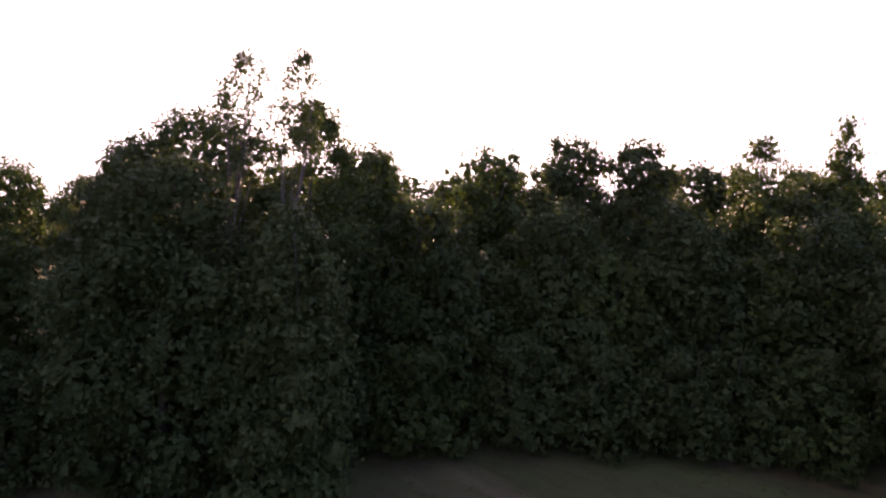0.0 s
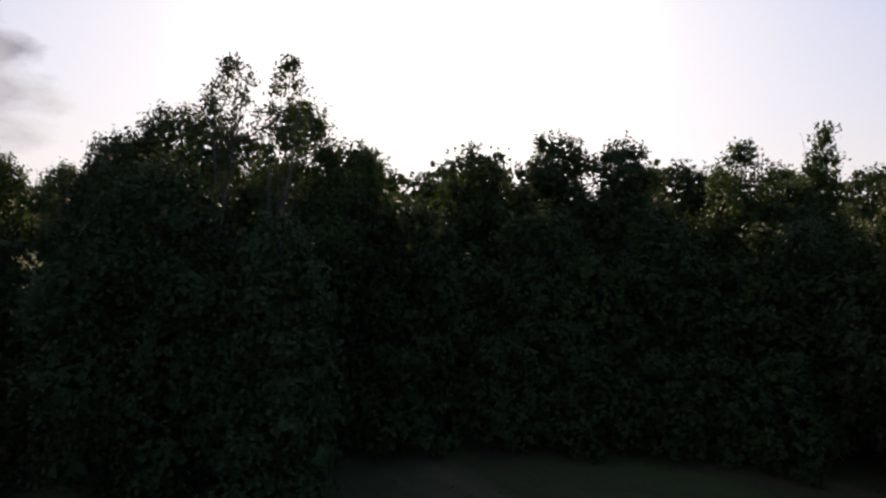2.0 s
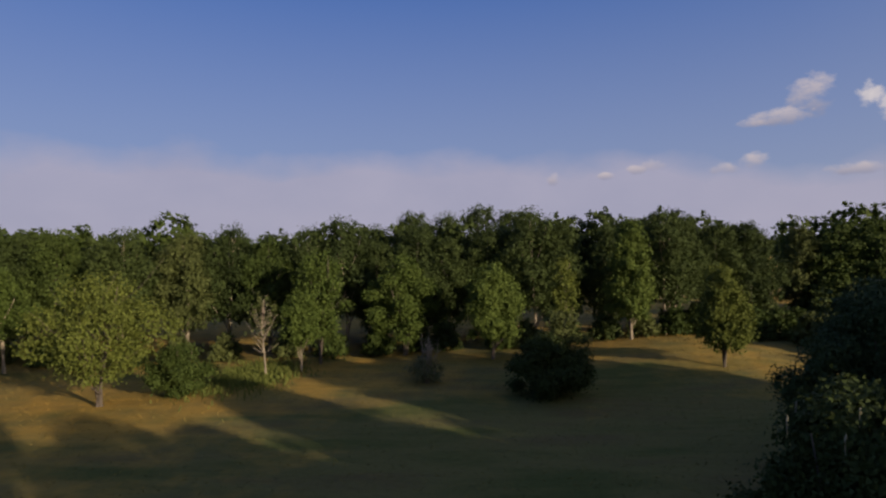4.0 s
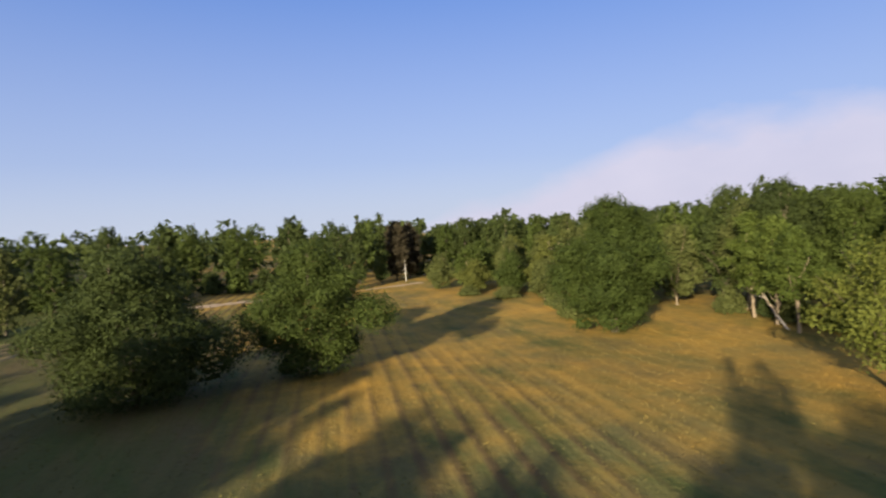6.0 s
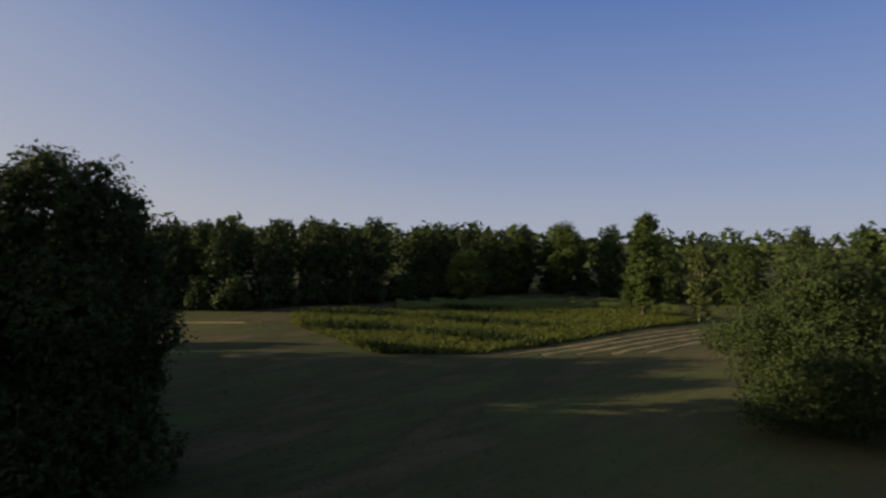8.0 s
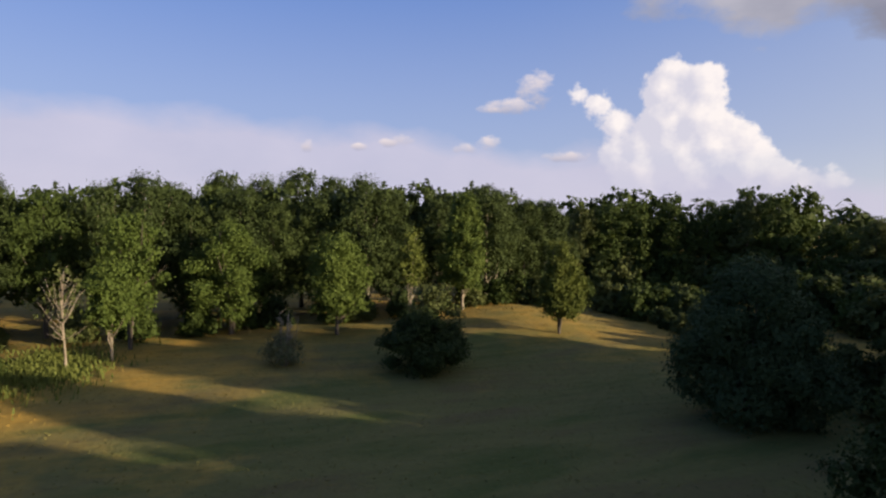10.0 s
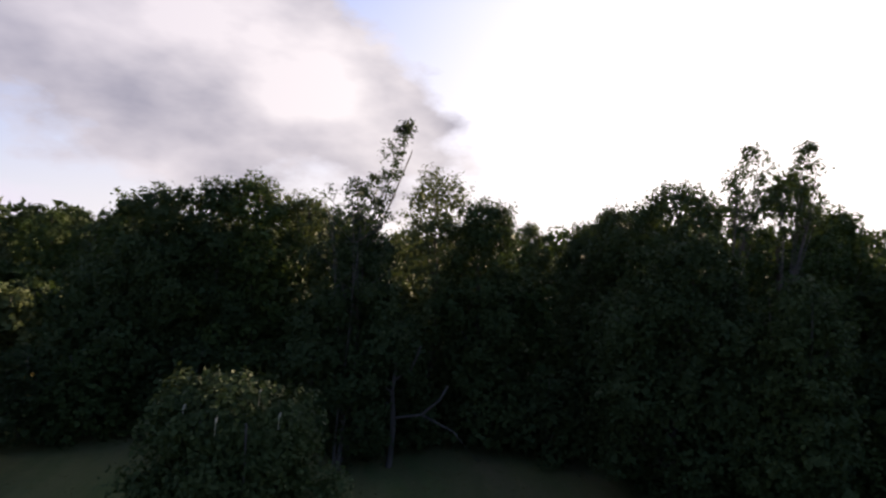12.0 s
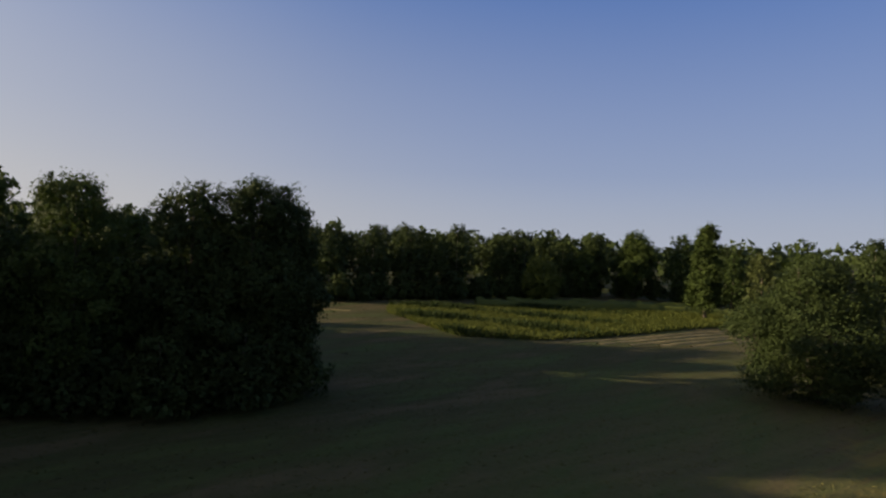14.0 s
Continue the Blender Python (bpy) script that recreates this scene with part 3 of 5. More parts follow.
def leaf_arrays(centres, length, rng, width=0.72, out=None):
    """Three-cornered leaves; out: the way that the crown faces at each of them."""
    n = len(centres)
    nrm = rng.normal(size=(n, 3))
    if out is None:
        nrm[:, 2] = np.abs(nrm[:, 2]) * 1.35
    else:
        nrm = nrm * 0.65 + out + np.array([0, 0, 0.1])
    nrm /= np.linalg.norm(nrm, axis=1)[:, None]
    along = rng.normal(size=(n, 3)) * (1.0 if out is None else 0.6)
    along[:, 2] += 0.0 if out is None else 0.8
    t = along - nrm * (along * nrm).sum(1)[:, None]
    t /= np.linalg.norm(t, axis=1)[:, None] + 1e-9
    b = np.cross(nrm, t)
    s = (length * rng.uniform(0.6, 1.35, n))[:, None]
    v = np.empty((n, 3, 3))
    v[:, 0], v[:, 2] = centres - t * s * 0.4 + b * s * width * 0.5, centres + t * s * 0.6 - nrm * s * 0.1
    v[:, 1] = centres - t * s * 0.3 - b * s * width * 0.5
    return v.reshape(-1, 3), np.arange(3 * n).reshape(n, 3)


def crown_arrays(rng, lobes, count, leaf, clump=0.35, per=14, sprigs=0.16, inner=0.3):
    """Leaves in clumps on the outer skin of ellipsoid lobes, sprigs standing out of it, and coarse foliage behind."""
    lobes = np.array(lobes, float)
    area = lobes[:, 3] * lobes[:, 4] + lobes[:, 3] * lobes[:, 5] + lobes[:, 4] * lobes[:, 5]

    low, high = lobes[:, 2].min(), lobes[:, 2].max()

    def skin(m, deep):
        pick = rng.choice(len(lobes), m, p=area / area.sum())
        d = rng.normal(size=(m, 3))
        d /= np.linalg.norm(d, axis=1)[:, None]
        c = lobes[pick, :3] + d * lobes[pick, 3:] * deep
        q = (c[:, None, :] - lobes[None, :, :3]) / lobes[None, :, 3:]
        if deep > 0.8:
            light = 0.4 + 0.6 * np.clip((c[:, 2] - low) / (high - low), 0, 1)
        else:
            light = np.ones(m)
        keep = (rng.uniform(size=m) < light) & (np.sqrt((q ** 2).sum(2)).min(1) > deep * 0.86) & ((d[:, 2] > -0.55) | (rng.uniform(size=m) < 0.45))
        return c[keep], (d / lobes[pick, 3:])[keep]

    m = max(1, count // per)
    c, n = skin(5 * m, 0.94)
    c, n = c[:m], n[:m]
    n /= np.linalg.norm(n, axis=1)[:, None]
    size = clump * rng.uniform(0.45, 1.0, len(c))
    long = (rng.uniform(size=len(c)) < sprigs) & (n[:, 2] > -0.1)
    spread = np.where(long, 0.5, 1.0) * size
    p = np.repeat(c, per, 0) + np.clip(rng.normal(size=(len(c) * per, 3)), -1.5, 1.5) * np.repeat(spread, per)[:, None] * np.array([1, 1, 0.8])
    grow = np.repeat(np.where(long, clump * 1.0, 0.0), per) * rng.uniform(0, 1, len(p))
    away = np.repeat(n * 0.6 + np.array([0, 0, 0.9]), per, 0)
    p = p + away * grow[:, None]
    out = np.repeat(n, per, 0)
    ok = p[:, 2] > 0.05
    v, f = leaf_arrays(p[ok], leaf, rng, out=out[ok])
    if inner:
        c, n = skin(int(3 * count * inner), 0.72)
        c, n = c[:int(count * inner)], n[:int(count * inner)]
        n /= np.linalg.norm(n, axis=1)[:, None]
        ok = c[:, 2] > 0.3
        iv, jf = leaf_arrays(c[ok], leaf * 1.7, rng, 0.9, n[ok])
        f = np.concatenate([f, jf + len(v)])
        v = np.concatenate([v, iv])
    return v, f


def lobes_for(rng, height, radius, base, shape="round", count=34):
    """Lobes of a crown from base to height around the stem."""
    out = []
    span = height - base

    def profile(u):
        if shape == "round":
            return math.sin(math.pi * (0.2 + 0.7 * u)) ** 0.7
        if shape == "column":
            return 0.92 * (1 - u ** 2.5 * 0.68)
        if shape == "spread":
            return 0.6 + 0.45 * math.sin(math.pi * min(1, u * 1.05)) - 0.28 * u ** 3
        if shape == "airy":
            return 0.75 + 0.3 * math.sin(math.pi * u) - 0.5 * u ** 3
        if shape == "bough":
            return 0.72 + 0.4 * math.sin(math.pi * min(1, u * 1.05)) - 0.35 * u ** 3
        if shape == "bush":
            return 1.0 - 0.55 * u ** 2
        if shape == "clumpy":
            return 0.62 + 0.42 * math.sin(math.pi * min(1, u * 1.1)) - 0.3 * u ** 3
        return max(0.12, 1.0 - u)

    count = {"bough": 17, "airy": 42, "clumpy": 30}.get(shape, 44 if count == 34 else count)
    flat = {"bough": 0.62, "clumpy": 0.8}.get(shape, 1.0)
    for i in range(count):
        u = (i + 0.5) / count
        r = radius * profile(u)
        a = i * 2.4 + rng.uniform(-0.5, 0.5)
        rr = r * rng.uniform(0.17, 0.4)
        off = (r - rr) * rng.uniform(0.62, 1.16)
        if shape == "clumpy":
            rr, off = r * rng.uniform(0.2, 0.42), r * rng.uniform(0.35, 0.95)
        if shape == "airy":
            rr, off = r * rng.uniform(0.16, 0.3), r * math.sqrt(rng.uniform(0.0, 1.0))
        rz = min(rr * rng.uniform(0.75, 1.1) * flat, span * 0.3)
        z = base + rz * 0.7 + (span - rz * 1.7) * min(1.0, u * rng.uniform(0.92, 1.06))
        out.append((off * math.cos(a), off * math.sin(a), z, rr, rr, rz))
    for k in range(0 if shape == "airy" else 5):
        u = 0.1 + 0.19 * k
        r = radius * profile(u) * (0.36 if shape == "bough" else 0.58)
        out.append((0, 0, base + span * u, r, r, span * 0.15))
    cap = 0.1 if shape == "spire" else 0.24
    for k in range(3):
        a, r = rng.uniform(0, 6.28), radius * cap * rng.uniform(0.2, 1.3)
        rz = min(span * 0.1, radius * cap * 1.3)
        out.append((r * math.cos(a), r * math.sin(a), height - rz * rng.uniform(1.0, 1.5), radius * cap, radius * cap, rz))
    return out


def build_tree(name, seed, height, radius, base, leaves, leaf, material, bark=None, shape="round", trunk=0.16, stems=1, lean=(0, 0), limbs=9, clump=0.35, per=14, bare=0, inner=0.5):
    """A tree as an Empty with trunk and crown; bare: extra leafless twigs."""
    rng = np.random.default_rng(seed)
    root = new(name)
    pieces, boughs = [], []
    lobes = lobes_for(rng, height - (0.35 if height > 8 else 0.15), radius, base, shape)
    lobes = [(x + lean[0] * (z / height) ** 1.3, y + lean[1] * (z / height) ** 1.3, z, a, b, c) for x, y, z, a, b, c in lobes]
    tops = []
    for k in range(stems):
        a = 2 * math.pi * k / max(1, stems) + seed
        spread = 0.0 if stems == 1 else radius * 0.35
        pts, rad = [], []
        for i in range(7):
            u = i / 6
            wob = 0.06 * height * 0.25 * math.sin(u * 5 + seed + k)
            x = spread * u * math.cos(a) + lean[0] * u ** 1.3 + wob
            y = spread * u * math.sin(a) + lean[1] * u ** 1.3 - wob * 0.6
            pts.append((x, y, u * height * 0.9 - 0.15 * (i == 0)))
            rad.append(max(0.012, trunk * (1.25 - u) / 1.25 / (1 + 0.35 * (stems - 1)) * (1.35 if i == 0 else 1)))
        pieces.append(tube(pts, rad, 7))
        tops.append((pts, rad))
    for k in range(limbs):
        pts, rad = tops[k % stems]
        L = lobes[int(rng.integers(len(lobes)))]
        u = max(0.12, min(0.8, (L[2] / height) * 0.9 - 0.18))
        i = min(5, int(u * 6))
        w = u * 6 - i
        start = Vector(pts[i]).lerp(Vector(pts[i + 1]), w)
        end = Vector(L[:3])
        mid = start.lerp(end, 0.5) + Vector((rng.uniform(-.2, .2), rng.uniform(-.2, .2), -0.1)) * radius * 0.3
        r0 = max(0.012, rad[i] * 0.5)
        (boughs if bare else pieces).append(tube([start, mid, end], [r0, r0 * 0.6, 0.012], 5))
    for k in range(bare):
        pts, rad = tops[k % stems]
        i = int(rng.integers(2, 6))
        start = Vector(pts[i])
        d = Vector((rng.normal(), rng.normal(), 0.9)).normalized()
        ln = radius * rng.uniform(0.5, 1.0)
        boughs.append(tube([start, start + d * ln * 0.5, start + d * ln + Vector((0, 0, 0.15 * ln))], [0.026, 0.016, 0.007], 4))
    v, f = join(pieces)
    trunk_ob = mesh_object("trunk", v, f, bark or BARK, root, smooth=True)
    for v, f in boughs:
        mesh_object("branch", v, f, bark or BARK, trunk_ob, smooth=True)
    crown = new("crown", leaf_mesh("crown", *crown_arrays(rng, lobes, leaves, leaf, clump, per, inner=inner), material))
    crown.parent = root
    return root


def stand(ob, x, y, turn=0.0, scale=1.0, sink=0.05):
    ob.matrix_basis = pose(x, y, hill(x, y) - sink, 0, 0, turn) @ Matrix.Scale(scale, 4)
    return ob


def tree(x, y, height, radius, label, category="tree", group="", turn=0.0, name="tree", **k):
    ob = build_tree(name, k.pop("seed"), height, radius, **k)
    stand(ob, x, y, turn)
    return tagged(ob, label, category, group)


# trees against the light, from the north gap round to the east
NEAR = dict(leaf=0.16, per=16, clump=0.3)

tree(13.5, 23.6, 12.9, 4.9, "tall dense dark-green tree in the woodland edge", seed=11, base=1.2, leaves=20531, material=LEAF_DEEP, shape="round", trunk=0.22, **NEAR)
tree(12.6, 27.4, 12.0, 3.0, "dark-green tree leaning on a bigger one", seed=12, base=1.5, leaves=11119, material=LEAF_DEEP, trunk=0.16, **NEAR)
tree(17.4, 21.1, 13.7, 3.3, "tall thin-crowned tree in the woodland edge", seed=13, base=2.0, leaves=14000, material=LEAF_WOOD, shape="airy", trunk=0.2, leaf=0.15, per=18, clump=0.42, inner=0.3)
tree(21.5, 22.5, 12.4, 3.5, "round dark-green tree in the woodland edge", seed=14, base=1.0, leaves=11975, material=LEAF_WOOD, trunk=0.18, **NEAR)
tree(11.3, 17.6, 13.8, 1.0, "slender birch rising above the wood", category="birch", seed=15, base=9.6, leaves=2100, material=LEAF_DEEP, shape="airy", trunk=0.08, lean=(0.7, -0.6), leaf=0.125, per=8, clump=0.15, bare=14, inner=0)
tree(9.6, 17.2, 10.3, 3.5, "dense dark-green tree at the wood's foot", seed=41, base=0.3, leaves=15400, material=LEAF_DEEP, trunk=0.15, **NEAR)
tree(11.4, 14.0, 8.8, 2.2, "dark-green shrubby tree before the birches", seed=42, base=0.2, leaves=11160, material=LEAF_DEEP, shape="bush", trunk=0.1, stems=3, **NEAR)
tree(12.2, 16.4, 13.8, 0.95, "slender birch with thin wind-bent top", category="birch", seed=16, base=9.6, leaves=1600, material=LEAF_DEEP, shape="airy", trunk=0.075, lean=(0.9, -0.75), leaf=0.125, per=8, clump=0.15, bare=14, inner=0)
tree(26.9, 27.5, 12.4, 3.5, "dark-green tree standing in the woodland edge", seed=17, base=1.5, leaves=9408, material=LEAF_WOOD, trunk=0.18, leaf=0.21, per=14, clump=0.4)
tree(34.3, 18.5, 13.9, 3.4, "tall crowned tree above the woodland edge", seed=18, base=2.5, leaves=8895, material=LEAF_DEEP, trunk=0.2, leaf=0.21, per=14, clump=0.38)
tree(31.5, 13.2, 13.0, 2.8, "round-topped tree in the woodland edge", seed=19, base=2.0, leaves=7870, material=LEAF_DEEP, trunk=0.18, leaf=0.19, per=14, clump=0.36)
tree(33.3, 8.1, 13.0, 1.7, "thin open-crowned tree above the woodland edge", seed=20, base=7.5, leaves=3400, material=LEAF_WOOD, shape="airy", trunk=0.1, leaf=0.17, per=12, clump=0.3, bare=8, inner=0.1)
tree(35.8, 6.1, 13.9, 2.7, "pointed green tree with a bent leader", seed=21, base=7.0, leaves=5000, material=LEAF_WOOD, shape="spire", trunk=0.18, lean=(0.4, -1.1), leaf=0.18, per=14, clump=0.4, bare=10, inner=0.3)
tree(36.2, 6.6, 11.2, 3.0, "dense dark-green tree below a pointed one", seed=74, base=1.0, leaves=6000, material=LEAF_DEEP, trunk=0.18, leaf=0.2, per=14, clump=0.36)
tree(42.6, 1.6, 13.3, 3.6, "dark-green tree with a spiky top", seed=22, base=1.5, leaves=8895, material=LEAF_DEEP, trunk=0.2, leaf=0.22, per=14, clump=0.4)
tree(25.7, -2.8, 11.4, 3.1, "round olive-green tree in the woodland edge", seed=23, base=1.0, leaves=14000, material=LEAF_WOOD, trunk=0.17, leaf=0.13, per=16, clump=0.3)
tree(23.9, -7.6, 11.2, 3.2, "broad dark-green tree at the corner of the wood", seed=24, base=0.4, leaves=15400, material=LEAF_DEEP, trunk=0.2, leaf=0.15, per=16, clump=0.32)
tree(22.6, -10.2, 11.7, 3.5, "big dense dark-green tree at the corner of the wood", seed=25, base=0.3, leaves=18820, material=LEAF_DEEP, trunk=0.24, leaf=0.15, per=16, clump=0.32)
tree(22.8, -12.4, 11.0, 2.7, "dark-green tree closing the corner of the wood", seed=26, base=0.3, leaves=13689, material=LEAF_DEEP, trunk=0.18, leaf=0.15, per=16, clump=0.32)
tree(-10.3, 27.8, 11.2, 2.6, "round dark-green tree in the north edge", seed=31, base=0.8, leaves=10264, material=LEAF_DEEP, trunk=0.16, **NEAR)
tree(-8.0, 28.2, 11.6, 2.7, "dark-green tree in the northern edge", seed=32, base=0.8, leaves=10264, material=LEAF_DEEP, trunk=0.16, **NEAR)
tree(-6.0, 28.0, 11.9, 3.0, "tall dark-green tree in the north edge", seed=33, base=0.8, leaves=11119, material=LEAF_WOOD, trunk=0.17, **NEAR)
tree(-3.8, 28.6, 11.5, 2.4, "thin-crowned tree in the north edge", seed=34, base=1.5, leaves=5959, material=LEAF_OLIVE, trunk=0.14, **NEAR)
tree(-3.6, 23.8, 14.1, 0.8, "sparse tree with a leaning stem above the hedge", seed=35, base=8.0, leaves=2200, material=LEAF_DEEP, shape="airy", trunk=0.11, stems=1, lean=(3.6, -1.3), leaf=0.14, per=9, clump=0.2, bare=14, inner=0)
tree(-2.2, 21.4, 11.7, 2.1, "light sparse tree with fine twigs", seed=36, base=5.5, leaves=2600, material=LEAF_DEEP, shape="airy", trunk=0.09, stems=3, leaf=0.13, per=9, clump=0.2, bare=20, inner=0)
tree(-1.8, 22.4, 9.7, 3.0, "dense dark-green tree below a leaning one", seed=43, base=0.2, leaves=13392, material=LEAF_DEEP, trunk=0.15, **NEAR)
tree(2.3, 26.4, 12.9, 2.7, "open-crowned olive-green tree in the northern edge", seed=37, base=2.0, leaves=7700, material=LEAF_OLIVE, trunk=0.15, leaf=0.13, per=14, clump=0.36)
tree(4.4, 25.6, 11.6, 3.0, "dense round dark-green tree beside a gap", seed=38, base=0.6, leaves=11975, material=LEAF_DEEP, trunk=0.17, **NEAR)
tree(11.9, 48.2, 12.2, 4.3, "dark-green tree beyond the gap", seed=39, base=1.5, leaves=6587, material=LEAF_WOOD, trunk=0.2, leaf=0.25, per=14, clump=0.42)
tree(14.2, 34.3, 10.9, 2.3, "low tree beside the gap in the wood", seed=40, base=1.0, leaves=6271, material=LEAF_DEEP, trunk=0.14, leaf=0.19, per=14, clump=0.36)

# most stand unseen, added to keep the wood's shadow on the meadow solid
for i, (x, y, h) in enumerate([(33.9, 8.4, 10.2), (34.5, 5.9, 10.2), (20.0, 17.5, 9.6), (24.5, 13.5, 9.6), (27.5, 9.5, 9.4), (29.5, 5.0, 9.4), (28.5, 0.5, 9.4)]):
    tree(x, y, h, 3.1, "dense dark-green tree inside the eastern wood edge", group="inner trees of the eastern wood", seed=220 + i, base=0.6, leaves=7000, material=LEAF_DEEP, trunk=0.17, leaf=0.19, per=14, clump=0.32)

for i, (x, y, h) in enumerate([(41.0, 13.9, 12.6), (41.7, 11.9, 12.4)]):
    tree(x, y, h, 2.9, "dark-green tree at the back of the eastern wood", group="back trees of the eastern wood", seed=240 + i, base=0.8, leaves=5000, material=LEAF_DEEP, trunk=0.16, leaf=0.24, per=14, clump=0.36)
# unseen trees, added only to shade the north-western meadow
for i, (x, y) in enumerate([(-14.6, 38.2), (-11.4, 38.8)]):
    tree(x, y, 9.8, 3.2, "unseen dark-green tree added behind the north edge for its shadow", group="trees behind the north edge", seed=250 + i, base=0.5, leaves=6000, material=LEAF_DEEP, trunk=0.16, leaf=0.24, per=14, clump=0.36)

# bushes and trees standing in the meadow
tree(-17.6, 20.2, 7.3, 3.9, "big dark-green bushy willow on the meadow", category="bush", name="large_bush", seed=51, base=0.1, leaves=30000, material=LEAF_WILLOW, shape="bush", trunk=0.14, stems=4, leaf=0.13, per=16, clump=0.3)
tree(-5.2, 10.2, 6.4, 3.1, "dense dark-green bush with pale seed heads", category="bush", name="large_bush", seed=52, base=0.1, leaves=30000, material=LEAF_DEEP, shape="bush", trunk=0.1, stems=4, leaf=0.10, per=16, clump=0.22)
tree(-36.6, 23.9, 7.0, 2.1, "light-green multi-stemmed tree on a grassy rise", seed=55, base=1.3, leaves=10057, material=LEAF_YELLOW, trunk=0.12, stems=3, shape="column", leaf=0.15, per=14, clump=0.34)
tree(-47.4, 21.2, 10.6, 2.4, "slim green tree with a pale trunk", seed=56, base=2.0, leaves=9672, material=LEAF_FRESH, bark=BARK_PALE, shape="column", trunk=0.12, leaf=0.19, per=14, clump=0.36)
tree(-43.0, 14.3, 8.0, 1.2, "spindly yellow-green tree with pale stems", seed=57, base=3.5, leaves=2046, material=LEAF_YELLOW, bark=BARK_PALE, trunk=0.07, stems=3, leaf=0.15, per=10, clump=0.34, bare=6)
tree(-43.8, 8.7, 7.7, 2.6, "light-green round tree at the forest edge", seed=58, base=1.6, leaves=11606, material=LEAF_FRESH, trunk=0.13, leaf=0.18, per=14, clump=0.36)
tree(-47.6, 1.5, 8.7, 3.7, "spreading oak with low boughs at the forest edge", category="oak", seed=59, base=1.3, leaves=17409, material=LEAF_FRESH, shape="bough", trunk=0.26, stems=2, leaf=0.19, per=14, clump=0.4, inner=0.1)
tree(-41.2, -6.2, 6.2, 1.5, "small slim green tree with a pale trunk", seed=60, base=2.0, leaves=4433, material=LEAF_FRESH, bark=BARK_PALE, trunk=0.09, leaf=0.17, per=12, clump=0.32)
tree(-39.2, -8.4, 6.2, 1.5, "half-bare tree with pale branches", seed=61, base=3.0, leaves=160, material=LEAF_OLIVE, bark=BARK_PALE, trunk=0.075, stems=1, leaf=0.15, per=8, clump=0.3, bare=26)
tree(-32.0, -16.2, 7.9, 3.7, "yellow-green spreading tree on the dry meadow", seed=62, base=1.5, leaves=15000, material=LEAF_YELLOW, shape="clumpy", trunk=0.2, stems=3, leaf=0.16, per=15, clump=0.4, bare=14, inner=0.05)
tree(-34.2, -12.4, 3.3, 2.2, "low green thicket beside a tree", category="bush", name="bush", seed=63, base=0.1, leaves=6820, material=LEAF_WOOD, shape="bough", trunk=0.06, stems=4, leaf=0.15, per=14, clump=0.3)
tree(-33.6, -38.6, 11.5, 4.7, "big round deep-green tree leafed to the ground", seed=65, base=0.3, leaves=32000, material=LEAF_WOOD, trunk=0.28, leaf=0.17, per=16, clump=0.42, shape="clumpy")
tree(2.2, -36.6, 9.0, 5.3, "wide bushy tree standing alone in the meadow", seed=66, base=0.2, leaves=46000, material=LEAF_DEEP, shape="clumpy", trunk=0.2, stems=3, leaf=0.14, per=18, clump=0.42, inner=0.22)
tree(-8.4, -37.6, 8.9, 4.3, "round bushy tree standing alone in the meadow", seed=67, base=0.2, leaves=38000, material=LEAF_WOOD, trunk=0.22, stems=2, leaf=0.14, per=18, clump=0.42, shape="clumpy", inner=0.22)
tree(42.0, -94.4, 12.0, 4.3, "big round green tree on a short trunk beyond the field", seed=72, base=1.8, leaves=7000, material=LEAF_WOOD, shape="round", trunk=0.3, leaf=0.3, per=14, clump=0.5)
tree(47.6, -90.5, 10.9, 2.9, "dark-green upright tree beyond the field", seed=73, base=1.0, leaves=5000, material=LEAF_DEEP, shape="column", trunk=0.2, leaf=0.3, per=14, clump=0.45)
tree(23.0, -75.7, 12.8, 2.8, "tall double-topped green tree across the field", seed=68, base=1.5, leaves=8123, material=LEAF_WOOD, shape="column", trunk=0.22, leaf=0.28, per=14, clump=0.45)
tree(48.5, -75.2, 7.4, 3.5, "rounded yellow-green bush tree by the field", seed=69, base=0.4, leaves=5115, material=LEAF_YELLOW, trunk=0.14, leaf=0.28, per=14, clump=0.45)


tree(-33.2, 11.6, 5.0, 2.0, "olive-green bush behind a darker one on the meadow", category="bush", name="bush", seed=71, base=0.3, leaves=7000, material=LEAF_OLIVE, shape="bough", trunk=0.07, stems=4, leaf=0.16, per=14, clump=0.3, inner=0.2)
tree(-31.6, 10.4, 3.7, 2.7, "broad dark round bush on the dry meadow", category="bush", name="bush", seed=53, base=0.05, leaves=15000, material=LEAF_DEEP, shape="bough", trunk=0.08, stems=4, leaf=0.15, per=16, clump=0.28)
silver = tree(-35.6, 3.1, 2.0, 1.4, "low silvery shrub with tall pale dry stems", category="shrub", name="shrub", seed=54, base=0.05, leaves=2600, material=LEAF_GREY, bark=BARK_PALE, shape="clumpy", trunk=0.03, stems=6, leaf=0.11, per=10, clump=0.24, bare=6, inner=0.1)
rng = random.Random(54)
